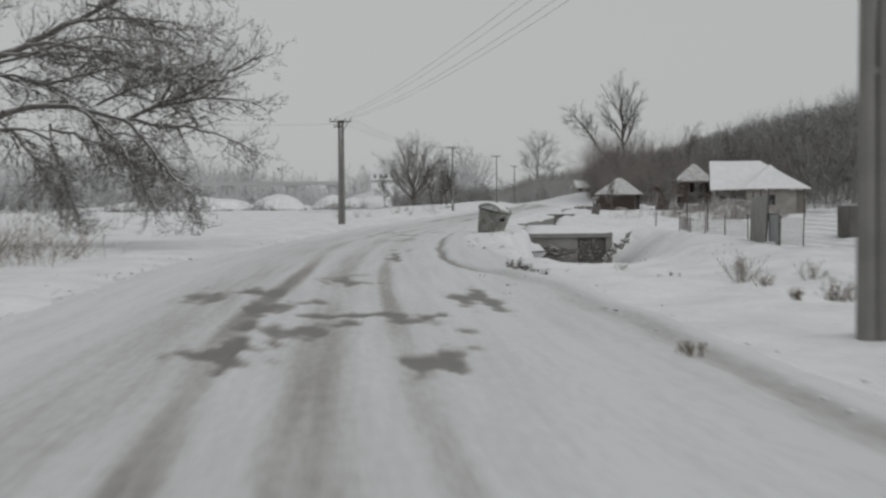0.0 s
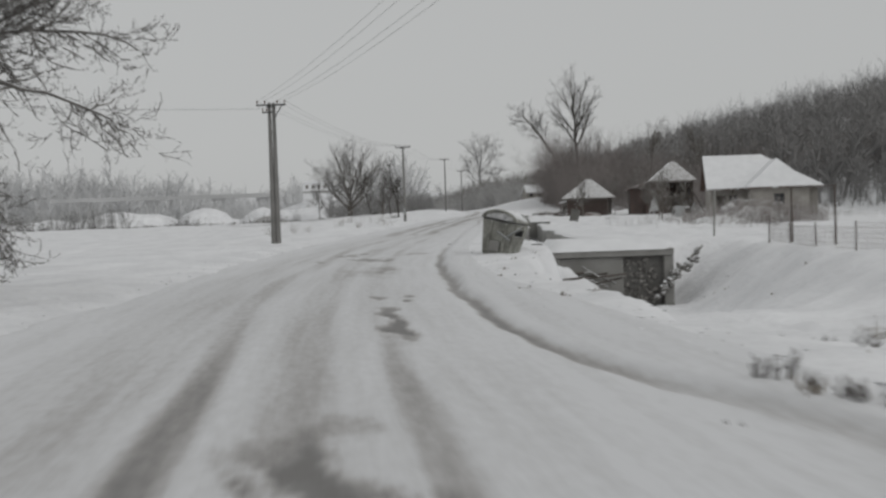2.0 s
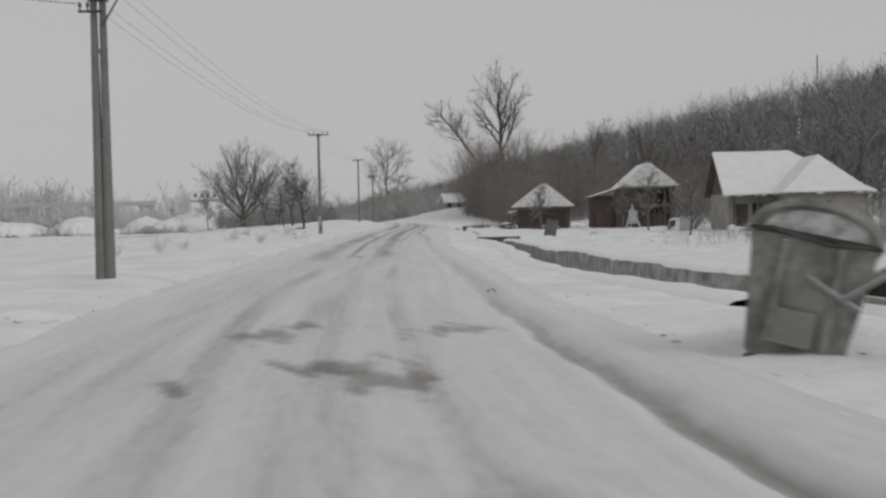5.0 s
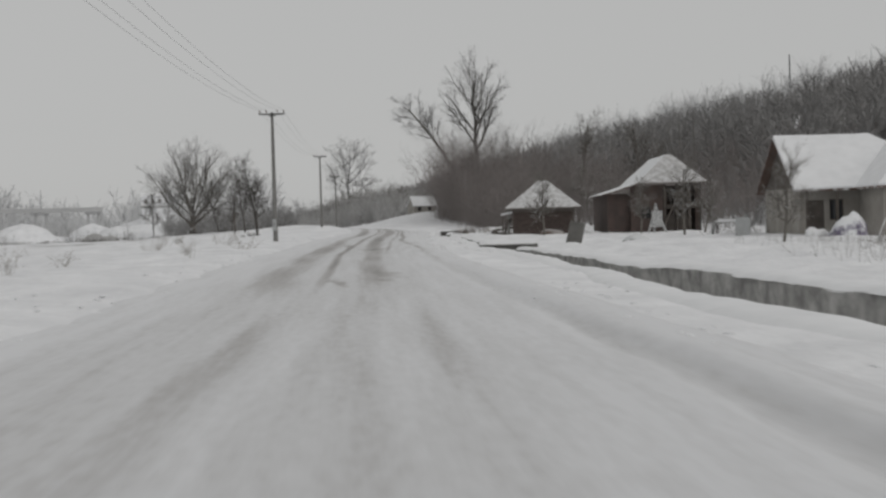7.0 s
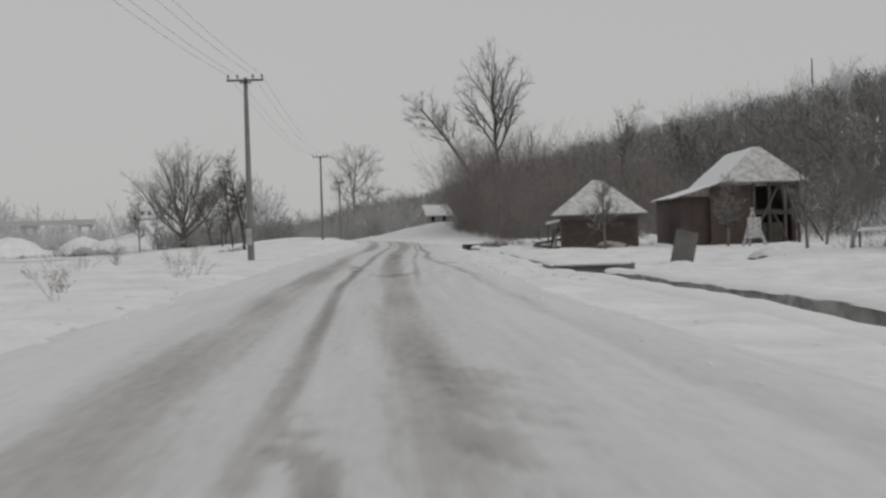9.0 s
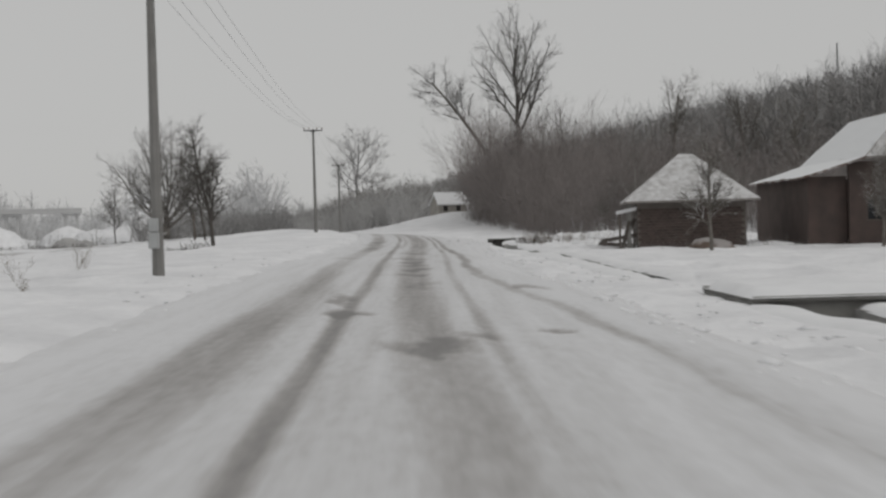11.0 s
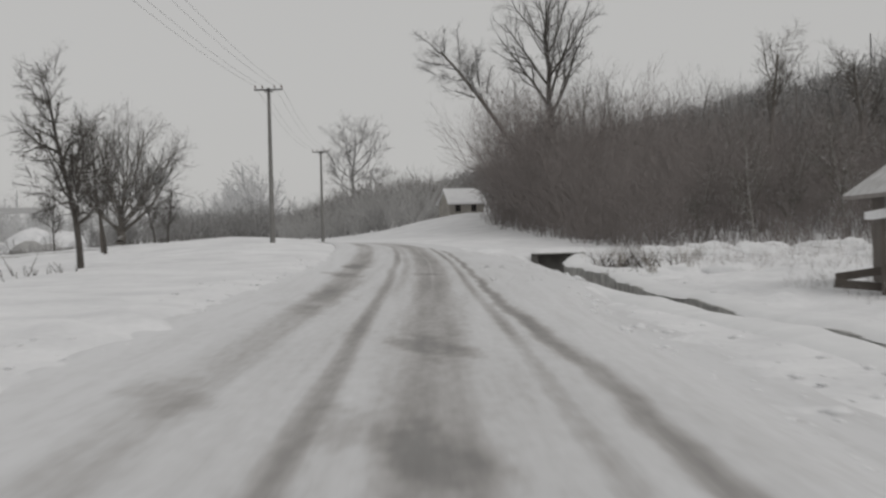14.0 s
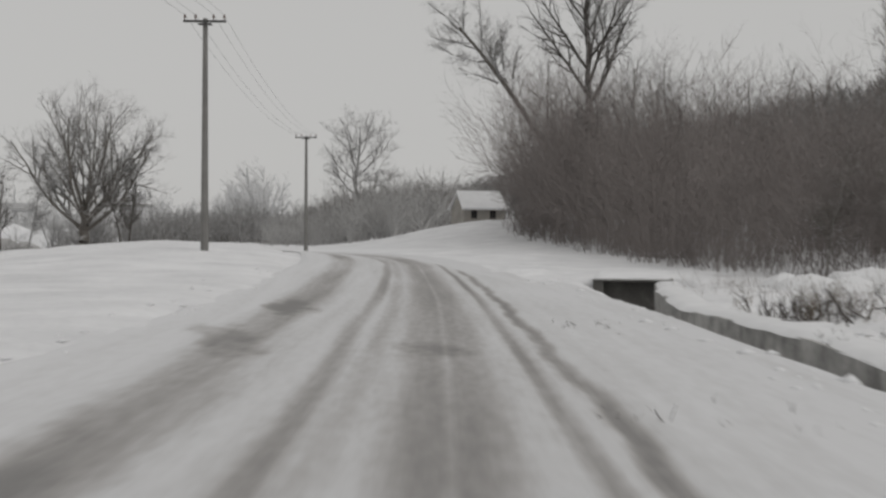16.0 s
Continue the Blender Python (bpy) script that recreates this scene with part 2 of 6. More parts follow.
def tubes(name, segs, material, parent=None, sides=4):
    """Tapered tubes (sides 3 or more) or flat twigs (sides 2), joined in one mesh."""
    p0, p1, r0, r1 = segs
    d = p1 - p0
    d = d / np.maximum(np.linalg.norm(d, axis=1, keepdims=True), 1e-6)
    ref = np.where(np.abs(d[:, 2:3]) > 0.9, [[1.0, 0, 0]], [[0, 0, 1.0]])
    u = np.cross(d, ref)
    u /= np.linalg.norm(u, axis=1, keepdims=True)
    v = np.cross(d, u)
    n = len(p0)
    if sides == 2:
        tw = np.random.default_rng(n).uniform(0, np.pi, n)[:, None]
        u, v = u * np.cos(tw) + v * np.sin(tw), v * np.cos(tw) - u * np.sin(tw)
    ang = np.arange(sides) * 2 * np.pi / sides
    ring = np.cos(ang)[None, :, None] * u[:, None] + np.sin(ang)[None, :, None] * v[:, None]
    verts = np.concatenate([p0[:, None] + ring * r0[:, None, None], p1[:, None] + ring * r1[:, None, None]], 1).reshape(-1, 3)
    i = np.arange(sides)
    quad = np.stack([i, (i + 1) % sides, (i + 1) % sides + sides, i + sides], 1)[:1 if sides == 2 else sides]
    faces = (quad[None] + (np.arange(n) * 2 * sides)[:, None, None]).reshape(-1, 4)
    me = bpy.data.meshes.new(name)
    me.vertices.add(len(verts))
    me.vertices.foreach_set("co", verts.astype(np.float32).ravel())
    me.loops.add(len(faces) * 4)
    me.loops.foreach_set("vertex_index", faces.astype(np.int32).ravel())
    me.polygons.add(len(faces))
    me.polygons.foreach_set("loop_start", np.arange(len(faces), dtype=np.int32) * 4)
    me.polygons.foreach_set("use_smooth", np.ones(len(faces), dtype=bool))
    me.update(calc_edges=True)
    me.materials.append(material)
    ob = new(name, me)
    ob.parent = parent
    return ob


def grow(rng, starts, dirs, lengths, radii, levels):
    """Branches level by level. levels: (pieces, jitter, lift, children, child length, child angle, first fork, taper)."""
    pos, dr, ln, rd = [np.array(a, float) for a in (starts, dirs, lengths, radii)]
    dr /= np.linalg.norm(dr, axis=1, keepdims=True)
    made = []
    for k, jit, lift, kids, ratio, angle, first, taper in levels:
        n = len(pos)
        nodes, ways = [pos], []
        p, d = pos, dr
        for s in range(k):
            d = d + rng.normal(0, jit, (n, 3)) + np.array([0, 0, lift])
            d /= np.linalg.norm(d, axis=1, keepdims=True)
            p = p + d * (ln / k)[:, None]
            nodes.append(p), ways.append(d)
        f = np.linspace(1, taper, k + 1)
        made.append((np.concatenate(nodes[:-1]), np.concatenate(nodes[1:]), np.concatenate([rd * a for a in f[:-1]]), np.concatenate([rd * a for a in f[1:]])))
        if not kids:
            break
        t = first + (1 - first) * (np.arange(kids)[None] + rng.random((n, kids))) / kids
        at = np.minimum((t * k).astype(int), k - 1)
        fr = (t * k - at)[..., None]
        N, W = np.stack(nodes, 1), np.stack(ways, 1)
        row = np.arange(n)[:, None]
        start = N[row, at] * (1 - fr) + N[row, at + 1] * fr
        way = W[row, at]
        side = rng.normal(0, 1, way.shape)
        side -= (side * way).sum(-1, keepdims=True) * way
        side /= np.linalg.norm(side, axis=-1, keepdims=True)
        an = np.radians(angle) * rng.uniform(0.6, 1.3, (n, kids))[..., None]
        ndr = way * np.cos(an) + side * np.sin(an)
        nln = ln[:, None] * ratio * (1.15 - 0.6 * t) * rng.uniform(0.7, 1.25, (n, kids))
        nrd = rd[:, None] * (1 - (1 - taper) * t) * rng.uniform(0.5, 0.75, (n, kids))
        pos, dr, ln, rd = start.reshape(-1, 3), ndr.reshape(-1, 3), nln.ravel(), nrd.ravel()
    return made


def joined(made):
    return [np.concatenate([m[i] for m in made]) for i in range(4)]


# ---- lie of the land ----
RY = np.array([-200, 2, 14, 25, 42, 60, 76, 93, 104, 120, 135, 146, 158, 175, 200, 235, 300, 400, 900.0])
RZ = np.array([-0.2, -0.2, -0.22, -0.25, -0.2, -0.12, -0.1, -0.07, -0.04, 0.02, 0.08, 0.13, 0.25, 0.35, 0.4, 0.55, 0.7, 0.7, 0.7])
CY = np.array([-60, 2, 8, 14, 20, 31, 42, 50, 63, 76, 87, 98, 104, 120, 135, 146, 158, 170, 187, 200, 213, 226])
CX = np.array([8, 0.73, 0.0, -0.5, -0.93, -1.7, -2.25, -2.48, -2.45, -1.88, -1.08, -0.05, 0.54, 2.1, 3.75, 5.15, 6.74, 8.3, 10.65, 12.5, 14.2, 15.6])
FARY = np.array([40, 70, 96, 101, 112, 122.5, 132.3, 143, 150, 164, 168, 183, 197, 205, 219, 232, 250.0])
BANKY = np.array([0, 20, 34, 46, 58, 64, 68, 71, 75.0])
BANKX = np.array([8.2, 7.8, 5.6, 3.0, 2.35, 2.8, 3.6, 4.4, 4.8])
FARX = np.array([9.5, 8.3, 8.14, 8.6, 9.9, 10.45, 11.55, 12.7, 13.2, 14.1, 14.6, 16.2, 17.5, 18.9, 20.75, 24.3, 29.0])

WIDY = np.array([70, 96, 110, 118, 123, 130, 141, 150, 165, 185, 195, 204, 217, 226, 231.0])
WIDX = np.array([2.8, 2.8, 2.4, 1.75, 1.3, 1.15, 1.05, 1.0, 0.36, 0.34, 0.85, 1.4, 1.45, 1.9, 2.6])


def soft(y, ys, vs):
    return (np.interp(y - 4, ys, vs) + np.interp(y, ys, vs) * 2 + np.interp(y + 4, ys, vs)) / 4


def road_z(y):
    return soft(y, RY, RZ)


def road_x(y):
    return soft(y, CY, CX)


def wave(x, y):
    return (np.sin(x * 0.31 + 1.3 * np.sin(y * 0.17)) * np.sin(y * 0.27 + 0.9 * np.sin(x * 0.21)) + 0.5 * np.sin(x * 0.83 + 2) * np.sin(y * 0.71 + x * 0.4)
            + 0.3 * np.sin(x * 1.9 + y * 0.6) * np.sin(y * 2.1 - x * 0.8))


def step(a, b, v):
    t = np.clip((v - a) / (b - a), 0, 1)
    return t * t * (3 - 2 * t)


def broad(y):
    """The road is wider before the first bridge."""
    return 1.35 - 0.35 * step(36, 62, y)


def land(x, y):
    """Height of the ground without road relief."""
    x, y = np.asarray(x, float), np.asarray(y, float)
    o = x - road_x(np.minimum(y, 226))
    z = road_z(y)
    o = o / broad(y)
    # verges and field at the left, lower than the road
    z = z + 0.16 * step(3.3, 5.0, -o) - 1.5 * step(8, 45, -o)
    z = z + 0.75 * np.exp(-((x - 7) / 6.5) ** 2 - ((y - 246) / 17) ** 2)
    z = z + 0.85 * np.exp(-((x - 30) / 9) ** 2 - ((y - 302) / 7) ** 2)
    # the field ends at a bank above the valley
    z = z - 2.6 * step(347, 385, y) * step(12, 30, -x) * (1 - step(900, 1300, y))
    # verge at the right
    z = z + 0.12 * step(2.6, 3.4, o) * (1 - step(100, 140, y) * 0.9)
    # ditch before the first bridge
    w = step(-30, 30, y) * (1 - step(78.7, 79.3, y))
    bank = np.interp(y, BANKY, BANKX)
    v = step(bank, bank + 1.0 + 0.8 * (1 - step(30, 50, y)), x) * (1 - step(7.4 + 1.9 * step(60, 71, y), 11.6 + 1.4 * step(60, 71, y), x))
    z = z - w * (0.3 + 0.55 * step(34, 58, y) + 1.5 * step(53, 68, y)) * v
    # walled channel
    far = np.interp(y, FARY, FARX)
    wid = np.interp(y, WIDY, WIDX)
    cut = step(-0.75, -0.3, x - far + wid) * (1 - step(0.25, 0.7, x - far)) * step(78.7, 79.2, y) * (1 - step(235.0, 235.6, y))
    z = z - 1.5 * cut * (1 - .9 * step(149.5, 153.5, y) * (1 - step(183.0, 199.0, y)))
    # yards and rising ground at the right
    z = z - np.interp(y, [60, 90, 150, 235], [0, 0.05, 0.3, 0.38]) * step(2.9, 4.3, o + 1.0 * step(150, 166, y) - 1.7 * step(186, 198, y) * (1 - step(220, 228, y))) * (1 - step(236, 264, y))
    z = z + 2.3 * step(250, 320, y) * step(12, 34, x - (y - 250) * 0.05)
    d = np.maximum(0, x - 52 - 0.02 * (y - 200)) * step(20, 160, y)
    z = z + (64 + 16 * step(300, 800, y)) * (1 - np.exp(-d / 210))
    # far side of the valley
    z = z + 6 * step(600, 1300, y) * step(0, 120, -x) + (32 + 14 * np.sin(x * 0.006) + 6 * np.sin(x * 0.021)) * step(1500, 2300, y) * (1 - step(40, 160, x))
    amp = 0.05 + 0.10 * step(4, 30, np.abs(o))
    return z + amp * wave(x, y) * (0.25 + 0.75 * step(3.0, 5.0, np.abs(o)))


def z_at(x, y):
    return float(land(x, y))


def axis(*runs):
    out = []
    for a, b, s in runs:
        out.append(np.arange(a, b, s))
    return np.concatenate(out + [[runs[-1][1]]])


xs = axis((-2500, -600, 100), (-600, -120, 20), (-120, -30, 4), (-30, -10, 1), (-10, 24, 0.25), (24, 45, 1), (45, 120, 4), (120, 600, 15), (600, 2500, 100))
ys = axis((-400, -40, 30), (-40, 0, 3), (0, 240, 0.36), (240, 320, 1.5), (320, 500, 6), (500, 1300, 25), (1300, 4500, 200))
gx, gy = np.meshgrid(xs, ys)
gz = land(gx, gy)
# the road runs in a shallow bed of its own, 6 cm under the sheet's edge
off = (gx - road_x(np.minimum(gy, 226))) / broad(gy)
bed = (1 - step(3.6, 3.85, np.abs(off + 0.1))) * (1 - step(232, 240, gy)) * step(-60, -50, gy)
gz = gz - 0.10 * bed
# trodden, lumpy snow on the verges


def lumps(x, y, cell, seed):
    """Smooth random relief between -1 and 1 with bumps about one cell wide."""
    tab = np.random.default_rng(seed).uniform(-1, 1, (256, 256))
    u, v = x / cell, y / cell
    i, j = np.floor(u).astype(int), np.floor(v).astype(int)
    f, g = step(0, 1, u - i), step(0, 1, v - j)
    t = lambda a, b: tab[a % 256, b % 256]
    return (t(i, j) * (1 - f) + t(i + 1, j) * f) * (1 - g) + (t(i, j + 1) * (1 - f) + t(i + 1, j + 1) * f) * g


far_g, wid_g = np.interp(gy, FARY, FARX), np.interp(gy, WIDY, WIDX)
bank_g = step(182, 190, gy)
lined = step(-2.6 + 1.5 * bank_g, -1.4 + .6 * bank_g, gx - far_g + wid_g) * (1 - step(1.0, 2.0, gx - far_g)) * step(76, 79, gy)
lum = lumps(gx, gy, 1.7, 6) * 0.9 + lumps(gx + 0.3 * gy, gy, 0.72, 7) + 0.6 * np.maximum(0, lumps(gx, gy, 0.55, 8) - 0.25) * 2
rough = 0.055 + 0.05 * step(2, 6, off) * step(30, 50, gy) + 0.09 * step(0, 3, off) * (1 - step(6.5, 9, off)) * step(125, 165, gy) - .03 * step(6.5, 9, off) * step(165, 175, gy)
rough = rough * (1 - .62 * bank_g * (1 - step(4.5, 6, off)))
gz = gz + rough * lum * (1 - lined) * step(3.7, 4.4, np.abs(off) + 0.9 * step(150, 170, gy) + 1.0 * bank_g * (off > 0)) * (1 - step(14, 30, np.abs(off))) * (1 - step(236, 260, gy))
nx, ny = len(xs), len(ys)
idx = np.arange(nx * ny).reshape(ny, nx)
quads = np.stack([idx[:-1, :-1], idx[:-1, 1:], idx[1:, 1:], idx[1:, :-1]], -1).reshape(-1, 4)
ground = raw("ground", np.stack([gx, gy, gz], -1).reshape(-1, 3).tolist(), quads.tolist(), SNOW, smooth=True)
tagged(ground, "snow-covered ground with verges, field and wooded hillside", "ground", kind="structure")

# ---- road: packed snow with wheel tracks and bare wet patches ----
LINE = [(0.0 + road_x(float(y)), float(y)) for y in np.arange(-50, 222, 0.3)]
BEND = [(15.6, 226), (16.6, 236), (16.9, 246), (16.0, 256), (13.0, 265), (8.0, 272), (0.0, 278), (-12, 283), (-30, 288)]
px, py = [p[0] for p in LINE], [p[1] for p in LINE]
bt = np.linspace(0, 1, 300)
kn = np.linspace(0, 1, len(BEND))
bx, by = np.interp(bt, kn, [b[0] for b in BEND]), np.interp(bt, kn, [b[1] for b in BEND])
for _ in range(40):
    bx[1:-1], by[1:-1] = (bx[:-2] + bx[2:] + 2 * bx[1:-1]) / 4, (by[:-2] + by[2:] + 2 * by[1:-1]) / 4
px, py = np.concatenate([px, bx]), np.concatenate([py, by])
tx, ty = np.gradient(px), np.gradient(py)
tl = np.hypot(tx, ty)
tx, ty = tx / tl, ty / tl
run = np.concatenate([[0], np.cumsum(np.hypot(np.diff(px), np.diff(py)))])
across = np.arange(-4.2, 4.01, 0.064)
O = across[None] * broad(py)[:, None]
X = px[:, None] + O * ty[:, None]
Y = py[:, None] - O * tx[:, None]


def band(o, c, w):
    return np.exp(-(((o - c) / w) ** 2) ** 1.6)


rs = np.random.default_rng(5)
slow = np.interp(run, np.arange(0, 420, 6), rs.random(70))[:, None]
slow2 = np.interp(run, np.arange(0, 420, 9), rs.random(47))[:, None]
Yc = py[:, None]
early, late = 1 - step(88, 118, Yc), step(96, 122, Yc)
edge = np.interp(Yc, [0, 13, 20, 31, 36, 40, 43, 46, 50, 55, 60, 67, 74, 90, 120, 142, 150, 154, 158, 164, 173, 177, 182, 189, 206, 226, 300],
                 [4.3, 4.4, 4.6, 4.5, 4.1, 3.5, 3.1, 2.96, 2.88, 2.77, 2.83, 2.74, 2.78, 2.9, 2.65, 2.5, 2.15, 1.84, 1.56, 1.49, 1.62, 1.56, 1.42, 1.24, 1.16, 1.3, 1.3])
edge = edge + 0.035 * np.sin(Yc * 0.9) + 0.02 * np.sin(Yc * 2.7 + 1)
near = 1 - 0.45 * step(34, 50, Yc)
sl = early * near * (0.5 * band(O, -1.3 + 0.15 * np.sin(Yc * 0.2), 0.24) * (0.4 + slow) + 0.36 * band(O, -0.05, 0.38) * (0.3 + slow2) + 0.36 * band(O, 1.05, 0.19) * (0.3 + slow) + 0.22 * band(O, -2.6, 0.9))
sl = sl + early * (0.3 + 0.36 * step(36, 44, Yc) - 0.3 * step(66, 80, Yc) - 0.18 * step(78, 90, Yc)) * (0.7 + 0.5 * slow2) * band(O, edge, 0.14 + 0.12 * (1 - step(30, 45, Yc)))
# the later lane: verge-side band, left wheel, worn middle, right wheels
lane = lambda ys_, vs_: np.interp(Yc, ys_, vs_)
outer = lane([104, 150, 158, 166, 180, 198, 206, 226], [-1.9, -2.05, -2.08, -2.2, -2.25, -2.25, -2.5, -2.6])
left = lane([104, 118, 136, 160, 180, 196, 206, 226], [-0.8, -0.68, -0.92, -0.92, -0.98, -1.07, -1.2, -1.08])
mid = lane([104, 135, 150, 163, 226], [0.45, 0.46, 0.1, 0.02, 0.0])
inner = lane([150, 160, 172, 180, 187, 196, 204, 226], [0.95, 0.9, 1.05, 1.07, 0.97, 0.85, 0.82, 0.88])
sl = sl + 0.76 * late * ((0.5 + 0.2 * step(128, 148, Yc) - 0.32 * step(156, 166, Yc) + 0.3 * step(184, 196, Yc)) * band(O, outer, 0.5 - 0.14 * step(152, 162, Yc) + 0.1 * step(186, 198, Yc)) * (0.6 + 0.6 * slow) + 0.62 * band(O, left, 0.13) * (0.65 + 0.45 * slow2)
                         + (0.46 + 0.12 * step(138, 150, Yc) - 0.1 * step(164, 178, Yc) + 0.14 * step(186, 200, Yc)) * band(O, mid, lane([104, 163, 200, 226], [0.36, 0.37, 0.5, 0.5])) * (0.8 + 0.3 * slow)
                         + (0.34 + 0.1 * step(165, 180, Yc) + 0.3 * step(186, 196, Yc)) * band(O, inner, 0.1 - 0.01 * step(186, 196, Yc)) * (0.6 + 0.6 * slow2) * step(130, 145, Yc)
                         + (0.24 + 0.28 * step(122, 146, Yc) + 0.26 * step(158, 172, Yc)) * band(O, edge, 0.15 - 0.045 * step(184, 196, Yc)) * (0.7 + 0.4 * slow) + step(186, 198, Yc) * (0.24 * band(O, -0.78, 0.13) - 0.2 * band(O, 0.02, 0.045)) + 0.1 * band(O, -0.3, 1.5))
sl = sl + 0.08 * step(0.3, 1.5, 3.3 - np.abs(O + 0.3))
PATCH = [(7.85, 166.2, 0.36, 0.8, 0.36), (7.5, 163.4, 0.36, 0.7, 0.38), (7.0, 160.4, 0.38, 0.7, 0.4), (6.5, 155.4, 0.42, 1.3, 0.16), (8.15, 168.7, 0.42, 1.1, 0.36), (-2.17, 19.57, 0.46, 1.4, 0.9), (-2.5, 23.3, 0.31, 0.7, 0.7), (-1.45, 22.7, 0.56, 1.1, 0.75), (-2.5, 27.6, 0.54, 1.2, 0.75), 
         (-4.2, 30.6, 0.5, 1.7, 0.5), (-3.4, 31.6, 0.56, 0.9, 0.6), (-1.72, 34.3, 0.47, 1.0, 0.7), (-0.33, 25.35, 1.35, 0.42, 1.0), 
         (0.67, 18.9, 0.36, 1.3, 0.9), (1.3, 28.6, 0.45, 2.1, 0.95), (0.16, 24.0, 0.35, 0.6, 0.7), (1.03, 22.1, 0.16, 0.4, 0.7), (-1.1, 47.2, 0.2, 1.7, 0.45), 
         (-1.2, 49.3, 0.24, 1.1, 0.6), (-1.12, 65.8, 0.5, 2.2, 0.18), (-2.0, 36.5, 0.45, 1.0, 0.3), (-1.45, 72.4, 0.6, 1.0, 0.5), (-1.5, 62.8, 0.5, 1.9, 0.15), 
         (-1.04, 45.3, 0.2, 2.0, 0.5), (-2.41, 78, 0.4, 1.3, 0.5), (-1.7, 73.6, 0.6, 0.7, 0.5), (-0.15, 77.4, 0.6, 0.8, 0.5), 
         (-3.4, 71.9, 0.22, 0.6, 0.5), (-1.17, 63.9, 0.18, 1.7, 0.25), (-1.89, 64.2, 0.45, 2.2, 0.15), (-1.39, 53.1, 0.16, 0.5, 0.55), 
         (-0.72, 53, 0.18, 0.3, 0.7), (-0.86, 51.9, 0.14, 0.25, 0.7), 
         (.9, 112, .15, 2.0, .35), (2.4, 113.7, .4, 2.5, .2), (4.35, 147.8, .2, .7, .5),
         (6.6, 143.9, .26, .32, .55), (5.2, 142.9, .7, .9, .35), (4.45, 148.2, .26, .6, .6), (4.7, 151, 0.2, 1.53, 0.41), 
         (8.4, 153.1, 0.3, 1.02, 0.48), (8.4, 172.8, 0.5, 1.36, 0.25), (6.7, 175.9, 0.4, 1.36, 0.2), (8.4, 189, 0.4, 2.55, 0.15), (9.7, 180.6, 0.4, 1.7, 0.27), (12.7, 202.0, 0.42, .9, 0.3), (11.3, 210.5, 0.4, 2.04, 0.41), (10.3, 204, 0.4, 2.04, 0.34), (9.2, 192, 0.5, 3.4, 0.14)]
for cx, cy, rx, ry, a in PATCH:
    qx = (X - cx + 0.35 * rx * np.sin(Y * 2.6 + cx * 5)) / rx + 0.35 * np.sin(X * 7 + cy * 3 + Y) + 0.2 * np.sin(X * 17 + Y * 5)
    qy = (Y - cy + 0.5 * ry * np.sin(X * 3.7 + cy * 2)) / ry + 0.3 * np.sin(X * 11 + cx * 7) + 0.25 * np.sin(Y * 6.1 + X * 9 + cy)
    q = qx ** 2 + qy ** 2
    sl = sl + a * np.exp(-q ** 2.4)
Z = land(X, Y) - 0.035 * np.clip(sl, 0, 1) - early * 0.045 * band(O, edge, 0.18) + early * 0.025 * band(O, edge + 0.34, 0.16)
Z = Z + 0.008 + 0.07 * step(232, 240, Yc) - 0.05 * step(4.0, 4.2, -across[None]) - 0.05 * step(3.8, 4.0, across[None])
nr, nc = X.shape
ri = np.arange(nr * nc).reshape(nr, nc)
rq = np.stack([ri[:-1, :-1], ri[:-1, 1:], ri[1:, 1:], ri[1:, :-1]], -1).reshape(-1, 4)
road = raw("road", np.stack([X, Y, Z], -1).reshape(-1, 3).tolist(), rq.tolist(), ROAD_M, smooth=True)
tagged(road, "narrow asphalt road under packed snow with grey wheel tracks", "road", kind="structure")
att = road.data.attributes.new("slush", 'FLOAT', 'POINT')
att.data.foreach_set("value", np.clip(sl, 0, 1.4).astype(np.float32).ravel())
att = road.data.attributes.new("along", 'FLOAT_VECTOR', 'POINT')
att.data.foreach_set("vector", np.stack([O, np.broadcast_to(run[:, None], O.shape), 0 * O], -1).astype(np.float32).ravel())


# ---- power line ----
def insulator(name, parent, x, y, z):
    bm = bm_rod((x, y, z), (x, y, z + 0.1), 0.02, 0.016, 6)
    rod(bm, (x, y, z + 0.08), (x, y, z + 0.13), 0.05, 0.045, 8)
    rod(bm, (x, y, z + 0.13), (x, y, z + 0.2), 0.045, 0.025, 8)
    part(name, bm, CERAMIC, parent)


